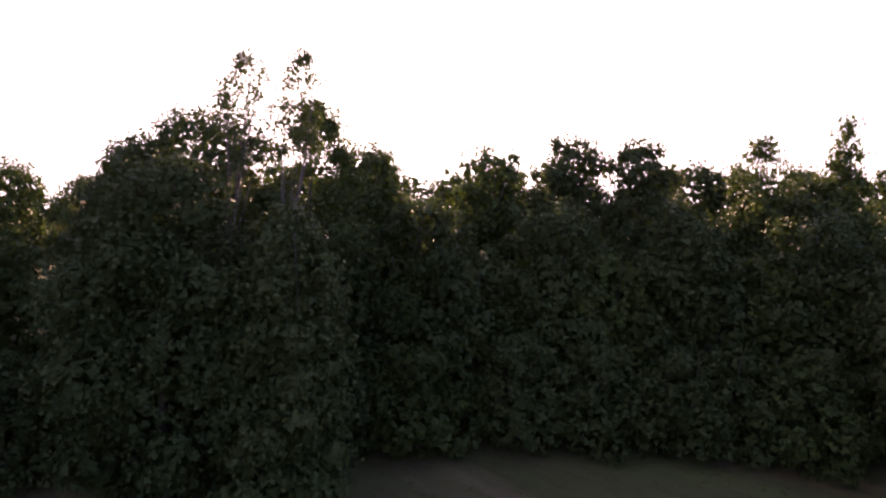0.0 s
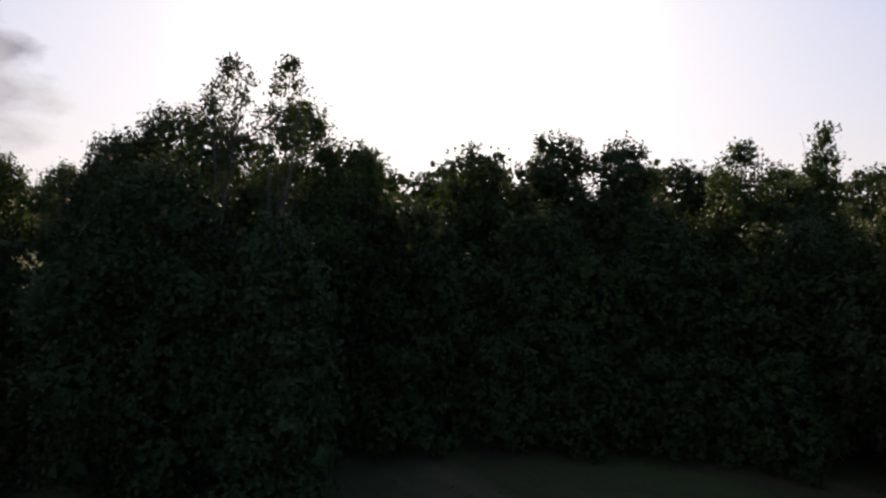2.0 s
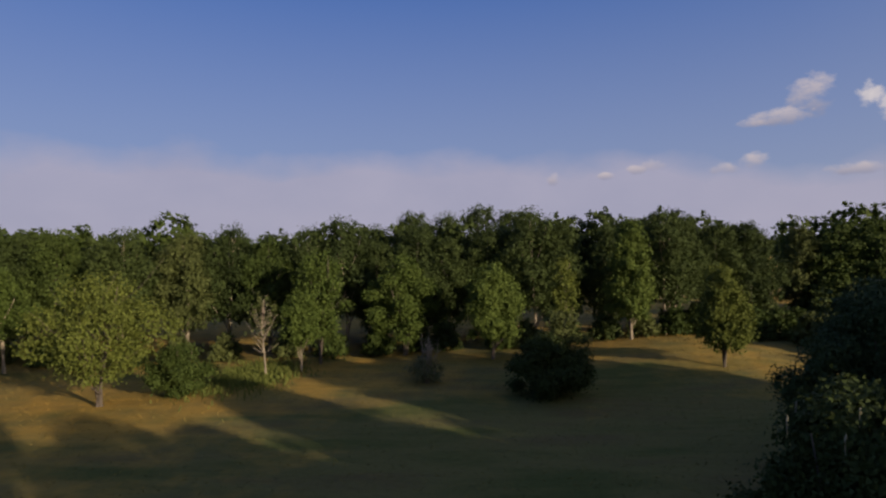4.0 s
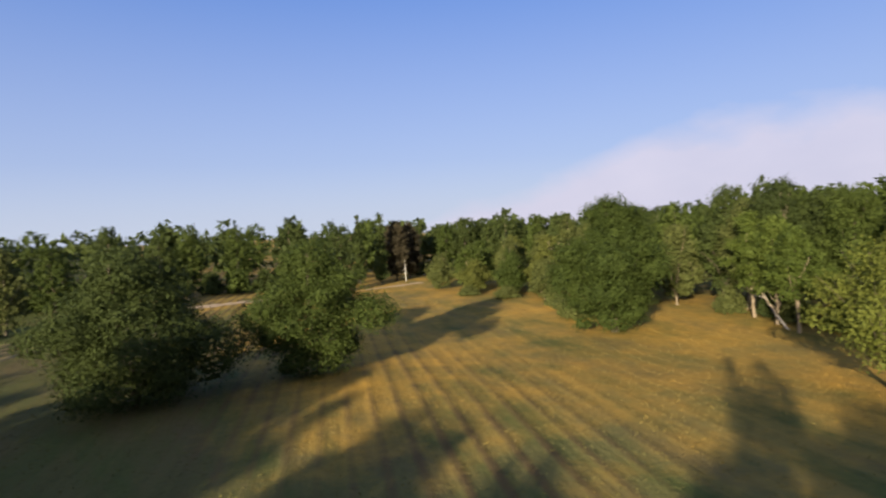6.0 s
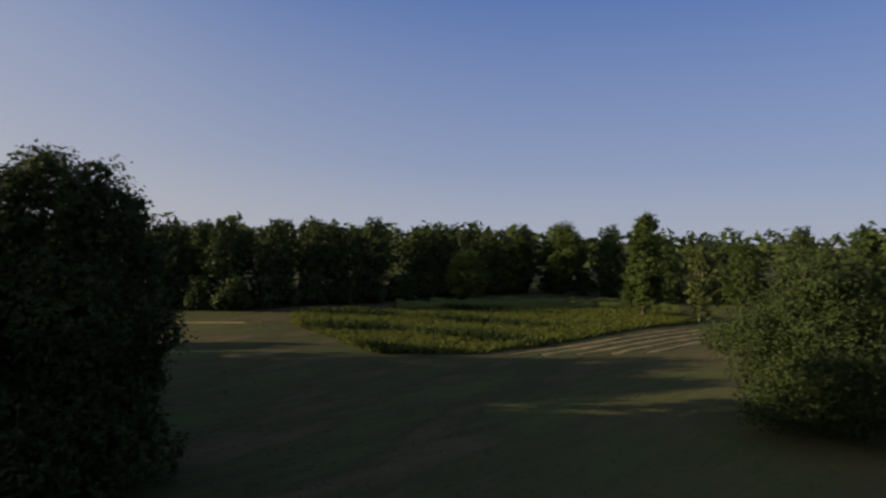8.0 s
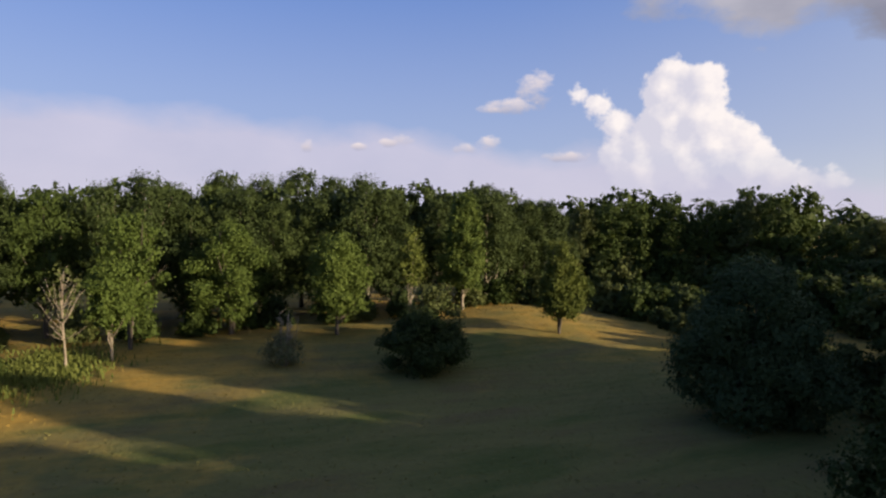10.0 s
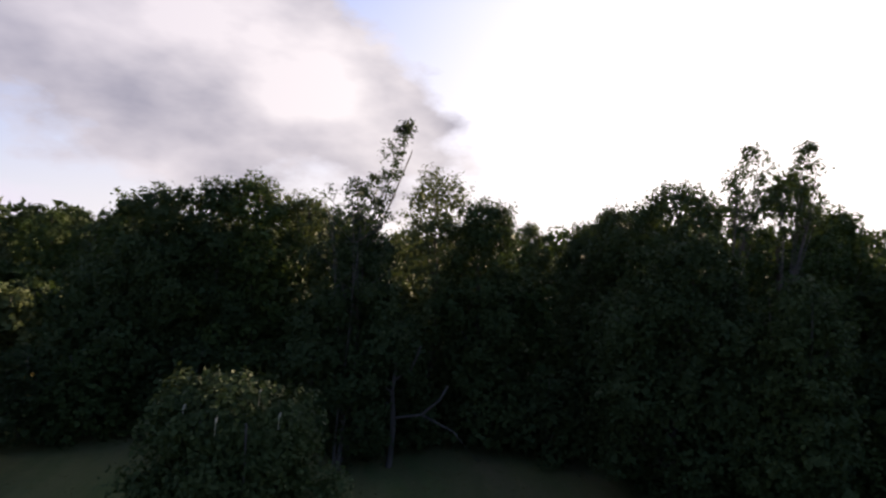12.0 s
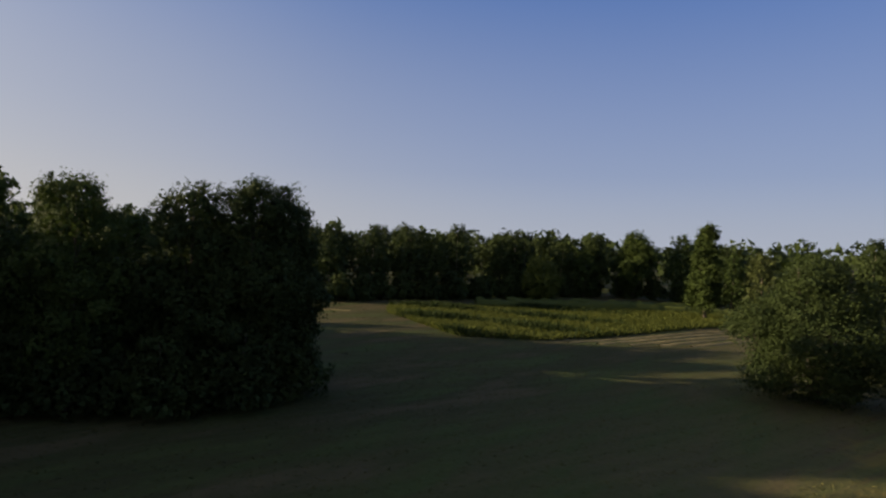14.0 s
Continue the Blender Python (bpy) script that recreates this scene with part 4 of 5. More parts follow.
for i in range(13):
    a, r, h = rng.uniform(0, 6.28), rng.uniform(0.1, 1.0), rng.uniform(2.0, 3.4)
    x, y = r * math.cos(a), r * math.sin(a)
    stalk = [tube([(x * 0.6, y * 0.6, 0.0), (x, y, h * 0.55), (x * 1.2 + 0.1, y * 1.2, h)], [0.028, 0.022, 0.008], 5)]
    for k in range(4):
        u, b = rng.uniform(0.6, 0.95), rng.uniform(0, 6.28)
        stalk.append(tube([(x * (0.7 + 0.5 * u), y * (0.7 + 0.5 * u), h * u), (x + 0.32 * math.cos(b), y + 0.32 * math.sin(b), h * u + 0.3)], [0.014, 0.006], 4))
    v, f = join(stalk)
    mesh_object("dry_stem", v, f, BARK_PALE, silver, smooth=True)
tree(-44.6, -5.2, 9.4, 2.7, "light-green tree with brown bare branches inside", seed=70, base=2.2, leaves=8000, material=LEAF_FRESH, shape="bough", trunk=0.13, stems=2, leaf=0.2, per=14, clump=0.36, bare=12, inner=0.06)
for i, (x, y, h, r) in enumerate([(-45.2, -32.7, 9.2, 2.3), (-43.6, -29.7, 8.4, 2.1), (-46.5, -35.8, 9.6, 2.5)]):
    tree(x, y, h, r, "slim green tree on a bare pale trunk", group="pale-trunked trees at the forest edge", seed=230 + i, base=2.7, leaves=6500, material=LEAF_FRESH, bark=BARK_PALE, shape="bough", trunk=0.12, leaf=0.2, per=14, clump=0.36, inner=0.15)
SMALL = [(-37.4, -83.0, 5.4, 2.3), (-40.5, -79.0, 6.6, 2.5), (-38.6, -74.0, 4.6, 2.1), (-42.5, -71.0, 7.4, 2.4), (-40.2, -66.5, 6.0, 2.1), (-44.2, -64.0, 7.6, 2.5), (-40.0, -58.5, 4.8, 2.0), (-42.8, -55.5, 7.2, 2.3), (-46.0, -50.5, 8.2, 2.6), (-46.8, -45.0, 8.6, 2.6), (-43.8, -82.0, 7.2, 2.6), (-46.2, -76.0, 7.8, 2.6), (-47.0, -69.0, 8.4, 2.7), (-48.2, -60.0, 8.6, 2.7)]
for i, (x, y, h, r) in enumerate(SMALL):
    tree(x, y, h, r, ("olive-green", "light-green", "yellow-green")[i % 3] + " small tree with pale stems at the meadow's end", group="small trees at the far meadow edge", seed=260 + i, base=0.4 + 0.5 * (i % 2), leaves=4200, material=(LEAF_OLIVE, LEAF_WOOD, LEAF_FADED)[i % 3], bark=BARK_PALE, shape=("clumpy", "airy")[i % 2], trunk=0.1, stems=1 + i % 2, leaf=0.24, per=13, clump=0.38, bare=4, inner=0.3)
for i, (x, y, h, r) in enumerate([(-34.4, -45.5, 2.2, 1.9), (-36.6, -49.8, 1.7, 1.5), (-38.0, -53.6, 1.5, 1.4), (-37.2, -63.0, 1.6, 1.5), (-35.6, -70.0, 1.3, 1.4)]):
    tree(x, y, h, r, "low olive-green shrub at the end of the dry meadow", category="shrub", name="shrub", group="low shrubs at the far meadow edge", seed=275 + i, base=0.05, leaves=1800, material=LEAF_OLIVE, shape="bush", trunk=0.04, stems=4, limbs=4, leaf=0.2, per=12, clump=0.26)
v, f = tube([(0, 0, -0.1), (-1.2, -2.1, 1.0), (-2.1, -3.7, 2.1), (-3.2, -5.6, 3.3)], [0.10, 0.085, 0.065, 0.03], 8)
dead = new("fallen_tree")
mesh_object("stem", v, f, DEAD_WOOD, dead, smooth=True)
v, f = tube([(-2.1, -3.7, 2.1), (-2.3, -4.6, 2.2), (-2.2, -5.2, 2.0)], [0.04, 0.028, 0.01], 6)
mesh_object("broken_branch", v, f, DEAD_WOOD, dead, smooth=True)
stand(dead, -44.1, -30.7)
snag = new("dead_snag")
v, f = tube([(0, 0, -0.1), (0.08, -0.05, 1.6), (-0.05, -0.1, 3.2), (0.1, -0.2, 4.9)], [0.13, 0.11, 0.08, 0.03], 8)
mesh_object("stem", v, f, BARK, snag, smooth=True)
for pts in [[(0.05, -0.05, 2.0), (1.1, -0.5, 2.25), (2.3, -0.9, 1.7), (3.3, -1.3, 0.6)], [(0.0, -0.1, 3.0), (-0.7, -0.3, 3.5), (-1.2, -0.4, 4.3)], [(0.0, -0.1, 3.5), (0.6, -0.4, 4.0), (0.9, -0.5, 4.9)], [(1.1, -0.5, 2.25), (1.7, -0.8, 2.9), (2.0, -0.9, 3.5)]]:
    v, f = tube(pts, [0.06, 0.045, 0.03, 0.015][:len(pts)], 6)
    mesh_object("branch", v, f, BARK, snag, smooth=True)
stand(snag, -0.2, 21.6)
tagged(snag, "grey leafless snag with a drooping limb at the wood's foot", "dead tree")
tagged(dead, "bleached dead trunk leaning into the forest edge", "dead trunk")


# ---- forest: a few grown kinds, copied ----
FIRST, BACK, SPOTS = {}, {}, []
FOREST_LOOK = [" with a round crown", " with narrow crown and pale trunk", " with a spreading crown", " with olive crown and pale trunk", " with a high crown", " with a slim dark crown"]


def forest_kinds(dense=False, far=False):
    kinds = []
    for i, (h, r, base, mat, shape) in enumerate([
            (12.7, 2.9, 3.2, LEAF_WOOD, "round"), (13.0, 2.8, 3.8, LEAF_DEEP, "round"), (12.2, 3.1, 2.4, LEAF_WOOD, "spread"),
            (12.2, 2.5, 3.0, LEAF_OLIVE, "round"), (13.2, 2.8, 4.4, LEAF_WOOD, "round"), (12.4, 2.5, 2.0, LEAF_DEEP, "round")]):
        kinds.append(dict(seed=100 + i, height=h, radius=r, base=base, leaves=1000 if far else 5100, leaf=0.5 if far else 0.25, material=mat, shape=shape, trunk=0.17, bark=BARK_PALE if i in (1, 3) else BARK, per=14, clump=0.4, limbs=4 if far else 7))
        if dense:
            kinds[-1].update(base=0.5, radius=r * 1.25)
        else:
            kinds[-1].update(base=base * 0.85, radius=r * 1.28)
    return kinds


def plant_wood(spots, group, label, seed=7, dense=False, darker=False, far=False, mixed=(0, 1, 2, 3, 4, 5)):
    """The front row as single trees, the rows behind it as one mass."""
    rng = np.random.default_rng(seed)
    vs, fs, n = {}, {}, {}
    for x, y, s, row in spots:
        k = int(rng.choice((1, 5) if darker and (y > -5 or far) else mixed))
        m = pose(x, y, hill(x, y) - 0.05, 0, 0, float(rng.uniform(0, 360))) @ Matrix.Scale(s * float(rng.uniform(0.93, 1.06)), 4)
        if row > 0:
            kk = forest_kinds(dense, True)[k]
            if k not in BACK:
                r2 = np.random.default_rng(300 + k)
                lobes = lobes_for(r2, kk["height"], kk["radius"] * 1.15, 0.8, kk["shape"], 24)
                lobes = [q for q in lobes if q[2] > 4.0]
                BACK[k] = crown_arrays(r2, lobes, kk["leaves"], kk["leaf"], 0.4, 12)
            v, f = BACK[k]
            mat = 1 if kk["material"] is LEAF_DEEP else 0
            r = np.array(m)
            vs.setdefault(mat, []).append(v @ r[:3, :3].T + r[:3, 3])
            fs.setdefault(mat, []).append(f + n.get(mat, 0))
            n[mat] = n.get(mat, 0) + len(v)
            continue
        key = (k, dense, far)
        if key not in FIRST:
            kk = forest_kinds(dense)[k]
            if far:
                kk.update(leaves=2600, leaf=0.35, limbs=4, inner=0.3)
            elif not dense:
                kk.update(leaves=9000, leaf=0.18, per=18, clump=0.42, limbs=9)
            ob = build_tree("tree", kk.pop("seed"), kk.pop("height"), kk.pop("radius"), **kk)
            FIRST[key] = ob
            SPOTS.append((ob, m))
        else:
            ob = copy_thing(FIRST[key], m)
        tagged(ob, label + FOREST_LOOK[k], "tree", group)
    for mat in vs:
        ob = new("woods", leaf_mesh("woods", np.concatenate(vs[mat]), np.concatenate(fs[mat]), (LEAF_WOOD, LEAF_DEEP)[mat]))
        tagged(ob, ("mid-green woods behind the ", "dark-green woods behind the ")[mat] + group, "woods", kind="stuff")


def wood_row(points, step, depth, rows, scale, seed, jitter=0.9):
    """Spots along a line of corners, in rows behind it to its left."""
    rng = np.random.default_rng(seed)
    spots = []
    for (x0, y0), (x1, y1) in zip(points, points[1:]):
        ln = math.hypot(x1 - x0, y1 - y0)
        ux, uy = (x1 - x0) / ln, (y1 - y0) / ln
        for r in range(rows):
            for i in range(max(1, int(ln / step))):
                d = (i + 0.5 * (r % 2) + rng.uniform(-0.3, 0.3)) * step
                spots.append((x0 + ux * d - uy * (r * depth + rng.uniform(-jitter, jitter)), y0 + uy * d + ux * (r * depth + rng.uniform(-jitter, jitter)), scale * rng.uniform(0.94, 1.04), r))
    return spots


WEST = wood_row([(-50, -42), (-49, -22), (-52, -8)], 3.5, 4.2, 3, 0.92, 1) + wood_row([(-52, -8), (-52, 26), (-60, 44)], 3.5, 4.2, 3, 0.92, 14)
NORTHWEST = wood_row([(-62, 46), (-54, 60), (-42, 67)], 3.8, 4.6, 3, 0.98, 2) + wood_row([(-42, 67), (-28, 68), (-17, 63)], 3.8, 4.6, 2, 0.80, 12)
NORTH = wood_row([(-50, 108), (0, 106), (40, 92), (62, 66)], 6.0, 5.0, 2, 0.92, 3)
# rows from (-8, 39.5) and (50, 7) are hidden, added to shade the meadow
EAST = wood_row([(-14, 33), (4, 34)], 4.0, 4.4, 2, 0.84, 4) + wood_row([(-8, 39.5), (-3, 41), (5, 42)], 3.4, 4.2, 1, 0.81, 15) + wood_row([(14, 34), (27, 25), (36, 14)], 3.8, 4.4, 2, 0.91, 5) + wood_row([(36, 14), (38, 2), (31, -8), (29, -13)], 3.8, 4.4, 2, 0.80, 16) + wood_row([(50, 7), (47, -6), (44, -14)], 3.8, 4.2, 2, 0.82, 17) + wood_row([(20, 58), (42, 44), (56, 26), (58, 4), (50, -9)], 4.6, 5.0, 2, 1.06, 6)
# low row out of sight, added to shade the ground before the crop
EAST += wood_row([(63, -9), (54, -19), (58, -24)], 3.4, 3.4, 1, 0.52, 18)
SOUTHEAST = wood_row([(92, -23), (63, -45), (58, -56), (56.5, -73), (53, -87), (47, -97)], 4.3, 5.0, 3, 0.84, 8, 1.3)
SOUTH = [(16.7, -77.4, 0.82, 0), (55.5, -105.4, 0.92, 0), (15.4, -98.0, 0.85, 0), (9.3, -108.9, 0.88, 0), (0.8, -129.3, 1.0, 0), (-10.4, -108.9, 0.92, 0), (-19, -106, 0.93, 0), (26, -96, 0.8, 0), (-3, -118, 0.88, 0), (-27, -110, 0.95, 0), (-24, -92, 0.85, 0), (31, -108, 0.9, 0), (2, -104, 0.8, 0), (-15, -120, 0.95, 1), (48, -88, 0.7, 0), (36, -100, 0.9, 0), (-36, -116, 0.95, 1), (20, -112, 0.9, 1)]
SOUTHWEST = wood_row([(-47, -116), (-61, -86), (-57, -58), (-50, -46)], 4.6, 5.0, 3, 0.86, 9)
WEST += [(-60.6, -1.6, 1.0, 0), (-60.7, 2.0, 1.06, 0), (-60.6, 5.6, 1.09, 0), (-60.3, 9.3, 1.09, 0), (-59.8, 12.6, 1.03, 0)]
plant_wood(WEST, "trees of the western forest", "green forest tree", 7, False, True)
plant_wood(NORTHWEST, "trees of the north-western forest", "green forest tree", 8, True, mixed=(0, 2, 3, 4))
plant_wood(NORTH, "trees of the northern wood", "far green woodland tree", 9, True, far=True)
plant_wood(EAST, "trees of the eastern wood", "dark shaded woodland tree", 10, True)
# darker kinds here: the shaded side of these backlit trees is put into leaf colour
plant_wood(SOUTHEAST, "trees behind the crop field", "tree darkened for shade behind the crop field", 11, True, True, far=True)
plant_wood(SOUTH, "trees south of the meadow", "green tree beyond the meadow", 12, True, far=True)
plant_wood(SOUTHWEST, "trees of the south-western wood", "green woodland tree", 13, True, far=True)

# a pair of dark spires and plum-coloured trees beside them
for i, (x, y, h) in enumerate([(-30.8, -104.5, 12.8), (-33.4, -99.5, 12.6)]):
    tree(x, y, h, 1.5, "dark pointed conifer above the far wood", category="conifer", name="conifer", seed=200 + i, base=1.0, leaves=1800, material=LEAF_DEEP, shape="spire", trunk=0.15, leaf=0.4, per=12, clump=0.4)
for i, (x, y, h) in enumerate([(-37.5, -103.0, 11.2), (-41.0, -106.0, 10.6)]):
    tree(x, y, h, 3.0, "plum-leaved tree in the far wood", seed=210 + i, base=1.0, leaves=2600, material=LEAF_PLUM, trunk=0.17, leaf=0.42, per=14, clump=0.45)


# ---- undergrowth along the wood edges ----
def bushes(spots, label, group, seed, height=3.2, radius=1.9, leaves=1150, leaf=0.28, deep=False):
    first = {}
    rng = np.random.default_rng(seed)
    for x, y, s, row in spots:
        k = int(rng.integers(3))
        if k not in first:
            first[k] = build_tree("bush", seed * 10 + k, height, radius, 0.05, leaves, leaf, (LEAF_DEEP, LEAF_DEEP if deep or leaves > 2000 else LEAF_WOOD, LEAF_WOOD if deep or leaves > 2000 else LEAF_OLIVE)[k], shape="bush", trunk=0.05, stems=3, limbs=5, per=12, clump=leaf)
            ob = first[k]
            SPOTS.append((ob, pose(x, y, hill(x, y) - 0.05) @ Matrix.Scale(s, 4)))
        else:
            ob = copy_thing(first[k], pose(x, y, hill(x, y) - 0.05, 0, 0, float(rng.uniform(0, 360))) @ Matrix.Scale(s, 4))
        tagged(ob, label, "bush", group)


THICKET = wood_row([(-13, 30), (-2, 28), (5, 27.5), (11, 23.5), (17.5, 19.5), (24, 15), (28, 9), (30, 3), (29.5, -2), (26, -6), (24.5, -12)], 2.6, 2.6, 1, 1.0, 24, 0.8)
bushes(THICKET, "tall dark thicket inside the wood", "thicket of the eastern wood", 34, 7.6, 3.4, 5200, 0.22)
EDGE = wood_row([(-15, 25.5), (-9, 26.5), (-2, 24.5), (5, 23.5), (10, 20), (15.5, 16.5), (21, 13), (24.5, 9), (26.5, 4), (26.5, -1), (22.5, -5), (20.8, -9), (21.8, -14.5)], 2.6, 2.4, 1, 1.0, 21, 0.5)
bushes(EDGE, "dark shaded bush at the foot of the wood", "undergrowth of the eastern wood", 31, 4.2, 2.4, 3900, 0.15)
WEST_EDGE = wood_row([(-47, -38), (-46, -21), (-48.5, -8), (-49, 26), (-56, 42), (-64, 58)], 3.4, 2.2, 1, 0.8, 22, 0.8)
bushes(WEST_EDGE, "green bush at the foot of the forest", "undergrowth of the western forest", 32)
FOOT = wood_row([(-60, 47), (-51, 58), (-41, 62), (-27, 62), (-16, 56), (-8, 48)], 3.0, 3.0, 2, 1.6, 27, 0.8)
bushes(FOOT, "tall dark thicket below the north-western wood", "thicket of the north-western wood", 37)
NORTH_EDGE = wood_row([(-53, 28), (-45, 36.5), (-37.5, 35.5)], 2.4, 3.2, 3, 0.95, 25, 0.7) + wood_row([(-37.5, 35.5), (-31, 32.5), (-26.5, 29.5), (-20, 29), (-14, 31)], 2.2, 2.6, 3, 0.55, 29, 0.6)
bushes(NORTH_EDGE, "dark bush below the north-western wood", "undergrowth of the north-western wood", 35)
HOLLOW = wood_row([(-37, 50), (-28, 46), (-19, 43)], 2.8, 4.2, 3, 1.35, 28, 0.8)
bushes(HOLLOW, "dark bush in the hollow below the north-western wood", "bushes in the north-western hollow", 38)
FAR_EDGE = wood_row([(88, -25), (61, -45), (56, -57), (54.5, -73), (51, -86), (45, -95), (26, -100), (8, -104), (-10, -104), (-28, -104)], 3.2, 3.0, 1, 1.25, 26, 0.9)
# deep leaf colour stands in for shade on these backlit bushes
bushes(FAR_EDGE, "bush darkened for shade beyond the crop field", "undergrowth beyond the field", 36, deep=True)
SOUTH_EDGE = wood_row([(-45, -113), (-58, -86), (-53, -58)], 4.0, 2.4, 1, 0.9, 23, 0.8)
bushes(SOUTH_EDGE, "green bush at the far meadow edge", "undergrowth of the south-western wood", 33)


# each first of a kind takes its own place and size
for ob, m in SPOTS:
    ob.matrix_basis = m


# ---- far woods, ring to the horizon ----
def far_woods():
    rng = np.random.default_rng(77)
    pts, outs = [], []
    for i in range(1200):
        a = rng.uniform(0, 2 * math.pi)
        r = 125 + 430 * rng.uniform() ** 1.6
        h, w = rng.uniform(9.5, 13.5), rng.uniform(2.6, 4.4)
        n = 80
        d = rng.normal(size=(n, 3))
        d /= np.linalg.norm(d, axis=1)[:, None]
        c = np.array([r * math.sin(a), r * math.cos(a), h * 0.55])
        pts.append(c + d * np.array([w, w, h * 0.45]) * rng.uniform(0.75, 1.02, (n, 1)))
        outs.append(d)
    ob = new("far_woods", leaf_mesh("far_woods", *leaf_arrays(np.concatenate(pts), 1.8, rng, 0.8, np.concatenate(outs)), LEAF_DEEP))
    return tagged(ob, "dark-green woods reaching to the horizon", "woods", kind="stuff")


far_woods()


# ---- crop field and grass ----
TRACK = [(6.0, -87.0), (-11.0, -89.0), (-26.0, -92.5), (-40.0, -96.0)]
FIELD = [(31.5, -36.5), (26.5, -42.5), (23.5, -51), (20.5, -64), (17, -76), (21, -84), (33, -77), (45, -65), (48.5, -54), (52, -46), (47, -41.5), (39, -39)]


def inside(x, y, poly):
    hit = np.zeros(len(x), bool)
    for (x0, y0), (x1, y1) in zip(poly, poly[1:] + poly[:1]):
        cross = ((y0 > y) != (y1 > y)) & (x < (x1 - x0) * (y - y0) / (y1 - y0 + 1e-9) + x0)
        hit ^= cross
    return hit


def blades(name, x, y, height, rng, material, width, lie=0.35):
    """Upright blades on the ground, each a narrow bent quad."""
    n = len(x)
    z = np.array([hill(a, b) for a, b in zip(x, y)])
    a = rng.uniform(0, 2 * math.pi, n)
    h = height * rng.uniform(0.5, 1.3, n)
    w = width * rng.uniform(0.6, 1.4, n)
    tip = rng.normal(size=(n, 2)) * (h * lie)[:, None]
    v = np.empty((n, 4, 3))
    dx, dy = np.cos(a) * w / 2, np.sin(a) * w / 2
    v[:, 0] = np.stack([x - dx, y - dy, z - 0.03], 1)
    v[:, 1] = np.stack([x + dx, y + dy, z - 0.03], 1)
    v[:, 2] = np.stack([x + dx * 0.4 + tip[:, 0], y + dy * 0.4 + tip[:, 1], z + h], 1)
    v[:, 3] = np.stack([x - dx * 0.4 + tip[:, 0], y - dy * 0.4 + tip[:, 1], z + h * 0.93], 1)
    me = bpy.data.meshes.new(name)
    me.vertices.add(4 * n)
    me.vertices.foreach_set("co", v.ravel())
    me.loops.add(4 * n)
    me.loops.foreach_set("vertex_index", np.arange(4 * n, dtype=np.int32))
    me.polygons.add(n)
    me.polygons.foreach_set("loop_start", np.arange(0, 4 * n, 4, dtype=np.int32))
    me.update(calc_edges=True)
    me.materials.append(material)
    return new(name, me)


def build_grass():
    rng = np.random.default_rng(5)
    x, y = rng.uniform(15, 54, 90000), rng.uniform(-86, -35, 90000)
    m = inside(x, y, FIELD)
    x, y = x[m], y[m]
    # greener, taller growth in bands across the field and along its mown side
    r, az = np.hypot(x, y), np.arctan2(x, -y)
    band = np.sin(r * 0.62 + 1.7 * np.sin(az * 6.0) + 0.8) + 0.35 * np.sin(az * 31.0) + rng.normal(size=len(x)) * 0.25
    rank = ((band < -0.8) & (az > 0.42)) | (25.6 - (y + 42.5) * -0.27 > x - rng.uniform(0, 0.7, len(x)))
    tagged(blades("crop", x[~rank], y[~rank], 0.45, rng, CROP, 0.13, 0.8), "yellow-green standing crop in the far field", "crop", kind="stuff")
    tagged(blades("weeds", x[rank], y[rank], 0.75, rng, RANK, 0.15, 0.6), "dark-green rank growth in bands through the crop", "weeds", kind="stuff")
    r, a = 9 + 66 * rng.uniform(0, 1, 120000) ** 0.7, rng.uniform(0, 2 * math.pi, 120000)
    x, y = r * np.sin(a), r * np.cos(a)
    # stubble rows in the southern part
    ux, uy = math.sin(radians(14)), math.cos(radians(14))
    side, along = x * uy - y * ux, x * ux + y * uy
    rows = np.round(side / 1.25) * 1.25 + rng.normal(size=len(x)) * 0.2
    keep = (y < -8 + 4 * np.sin(x * 0.2)) & (rng.uniform(size=len(x)) < 0.7)
    side = np.where(keep, rows, side)
    x, y = side * uy + along * ux, -side * ux + along * uy
    ahead = np.cos(a - radians(227))
    m = ~inside(x, y, FIELD) & ((ahead > -0.2) | (r < 30))
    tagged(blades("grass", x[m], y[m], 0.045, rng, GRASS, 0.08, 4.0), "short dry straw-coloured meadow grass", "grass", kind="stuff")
    x, y = rng.normal(-40, 2.8, 4000), rng.normal(-9.5, 1.5, 4000)
    tagged(blades("weeds", x, y, 0.32, rng, WEED, 0.1), "patch of tall green weeds under birches", "weeds", kind="stuff")


build_grass()


def ridge_strip(name, points, width, height, material, seed):
    """A low uneven band laid along a line on the ground."""
    rng = np.random.default_rng(seed)
    line = []
    for (x0, y0), (x1, y1) in zip(points, points[1:]):
        n = max(2, int(math.hypot(x1 - x0, y1 - y0) / 0.7))
        line += [(x0 + (x1 - x0) * i / n, y0 + (y1 - y0) * i / n) for i in range(n)]
    verts, faces = [], []
    for i, (x, y) in enumerate(line):
        x2, y2 = line[min(i + 1, len(line) - 1)]
        x1, y1 = line[max(i - 1, 0)]
        d = Vector((x2 - x1, y2 - y1)).normalized()
        w = width * rng.uniform(0.55, 1.35)
        for k in (-1.0, -0.45, 0.1, 0.5, 1.0):
            px, py = x - d.y * w * 0.5 * k, y + d.x * w * 0.5 * k
            verts.append((px, py, hill(px, py) - 0.04 + height * (1 - k * k) * rng.uniform(0.7, 1.3) + 0.03))
    for i in range(len(line) - 1):
        for k in range(4):
            a = i * 5 + k
            faces.append((a, a + 1, a + 6, a + 5))
    return mesh_object(name, verts, faces, material, smooth=True)


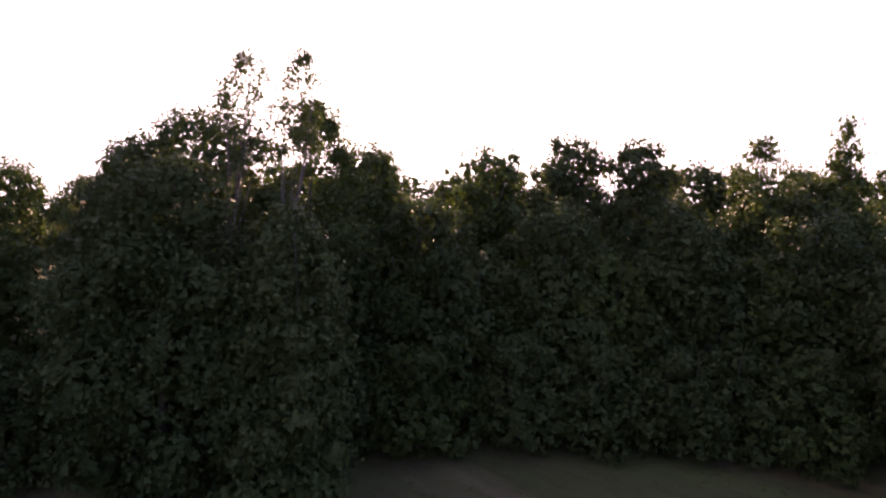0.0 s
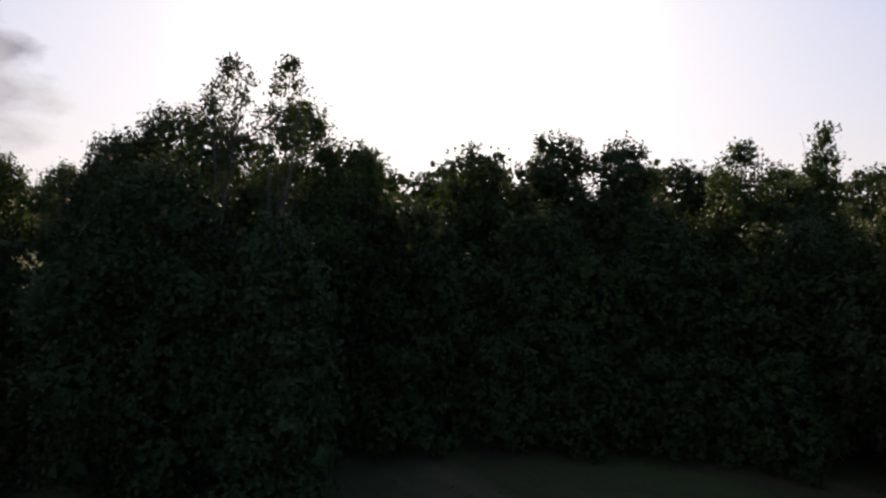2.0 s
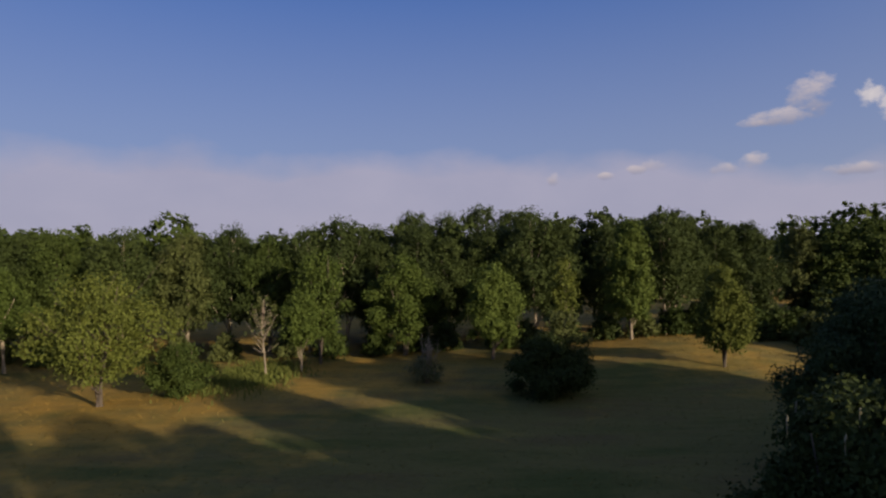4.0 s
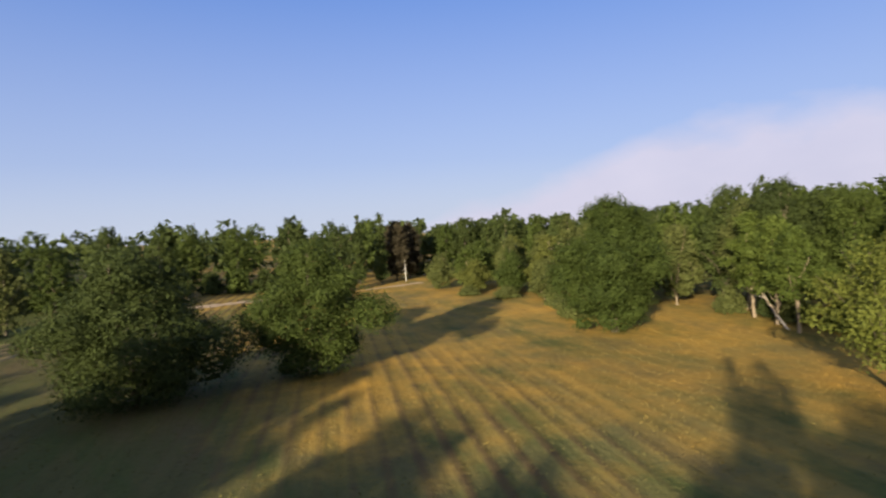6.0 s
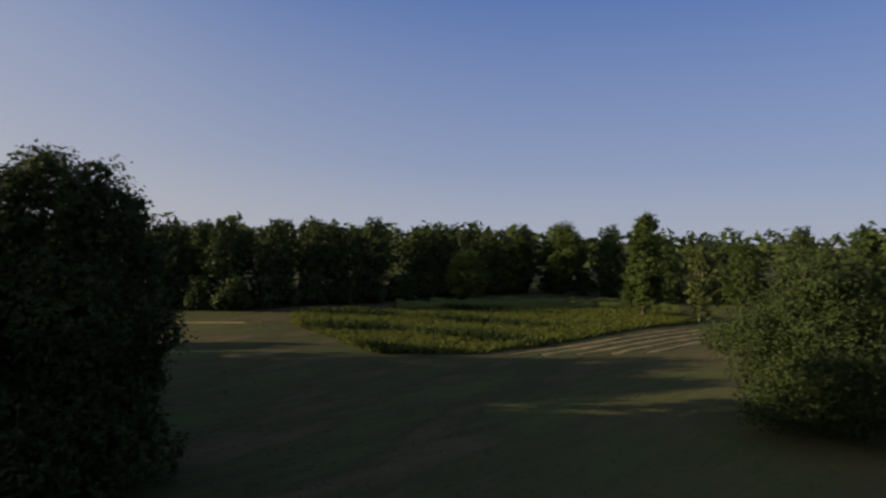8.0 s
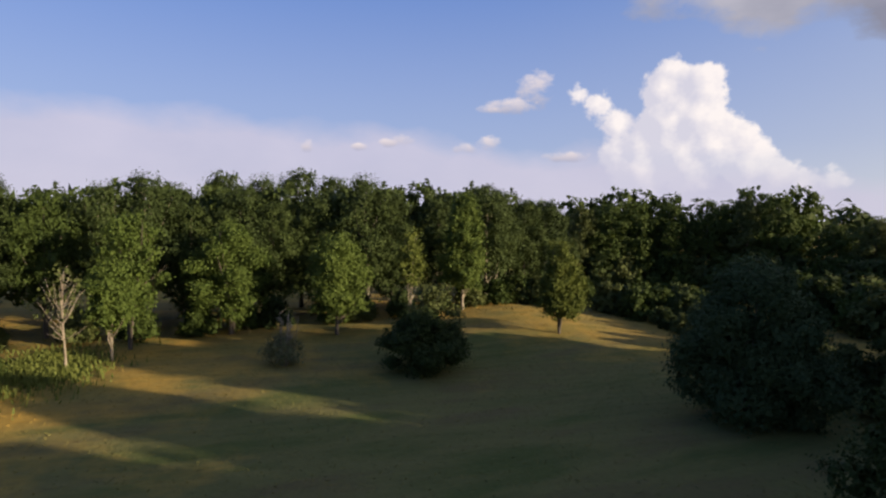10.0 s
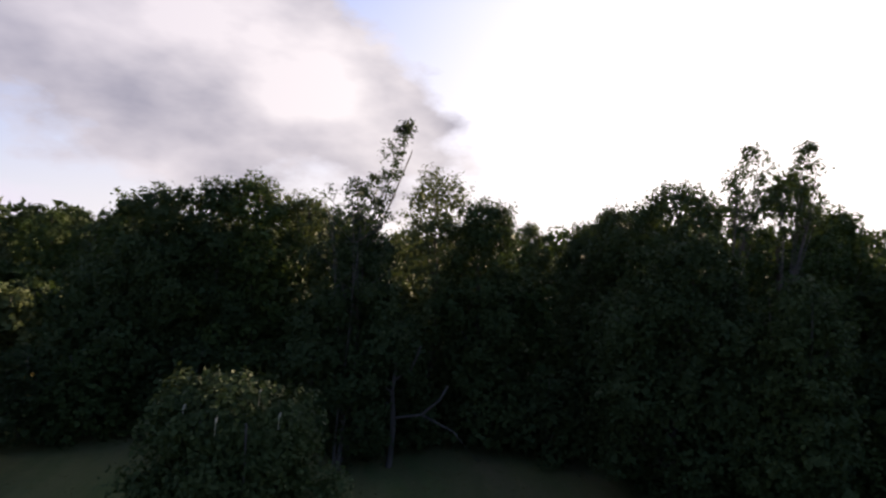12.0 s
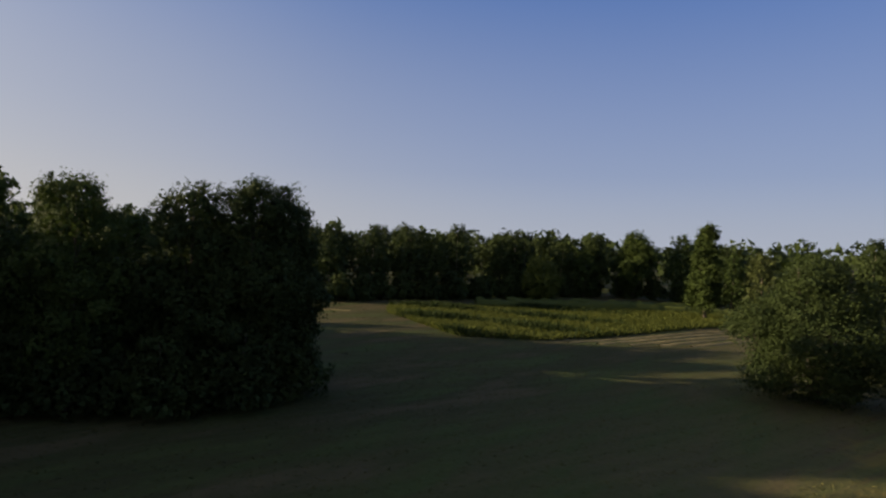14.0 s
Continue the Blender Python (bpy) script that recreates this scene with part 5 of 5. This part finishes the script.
for i, off in enumerate((0.0, 1.4, 2.9, 4.3, 5.8)):
    ob = ridge_strip("hay_swath", [(24.0 - off * 1.5, -44.0 - off * 1.3), (20.6 - off * 1.3, -55.0 - off), (16.2 - off, -70.0)], 0.7, 0.12, HAY, 400 + i)
    tagged(ob, "pale dry hay swath beside the green crop", "hay swath", "hay swaths beside the crop")
# pale ground in a gap of sun; its brightness is put into the hay colour
ob = ridge_strip("stubble_strip", [(58.5, -33.5), (55.5, -36.0), (50.5, -39.6)], 0.8, 0.05, HAY, 420)
tagged(ob, "narrow strip of pale ground with sunlight painted in at the end of the crop", "stubble strip", kind="structure")
for i, (line, w) in enumerate([([(50, -61), (46, -66), (34, -78.5), (21, -87.5)], 1.6), ([(49, -67), (42, -76), (27, -88)], 1.3)]):
    ob = ridge_strip("low_hedge", line, w, 0.9, WEED, 430 + i)
    tagged(ob, "low dark-green hedge behind the crop field", "hedge", "low hedges behind the crop")
ob = ridge_strip("farm_track", TRACK, 2.6, 0.04, EARTH, 410)
tagged(ob, "pale dry earth track across the far meadow", "track", kind="structure")


# pale seed heads on the near bush
def seed_heads():
    bush = [o for o in scene.objects if o.name.startswith("large_bush") and abs(o.location.x + 5.2) < 0.1][0]
    rng = np.random.default_rng(9)
    for k in range(4):
        a, r = rng.uniform(0, 6.28), rng.uniform(0.3, 1.3)
        x, y, z = r * math.cos(a), r * math.sin(a), 6.2 - 0.3 * r ** 1.6
        v, f = tube([(x, y, z - 0.2), (x, y, z), (x + 0.01, y, z + 0.04), (x + 0.02, y, z + 0.08), (x + 0.03, y, z + 0.12)], [0.006, 0.008, 0.018, 0.016, 0.004], 6)
        mesh_object("seed_head", v, f, PLUME, bush, smooth=True)


seed_heads()

# ---- white post by the far wood ----
def build_post(x, y):
    root = new("post")
    v, f = tube([(0, 0, -0.3), (0, 0, 1.8), (0.04, 0, 3.6)], [0.08, 0.075, 0.065], 10)
    mesh_object("shaft", v, f, POST, root, smooth=True)
    v, f = tube([(0.04, 0, 3.6), (0.04, 0, 3.66), (0.04, 0, 3.78)], [0.1, 0.1, 0.025], 10)
    mesh_object("cap", v, f, POST, root)
    stand(root, x, y, 20)
    return tagged(root, "pale weathered post at the far meadow edge", "post")


build_post(-38.6, -101.5)
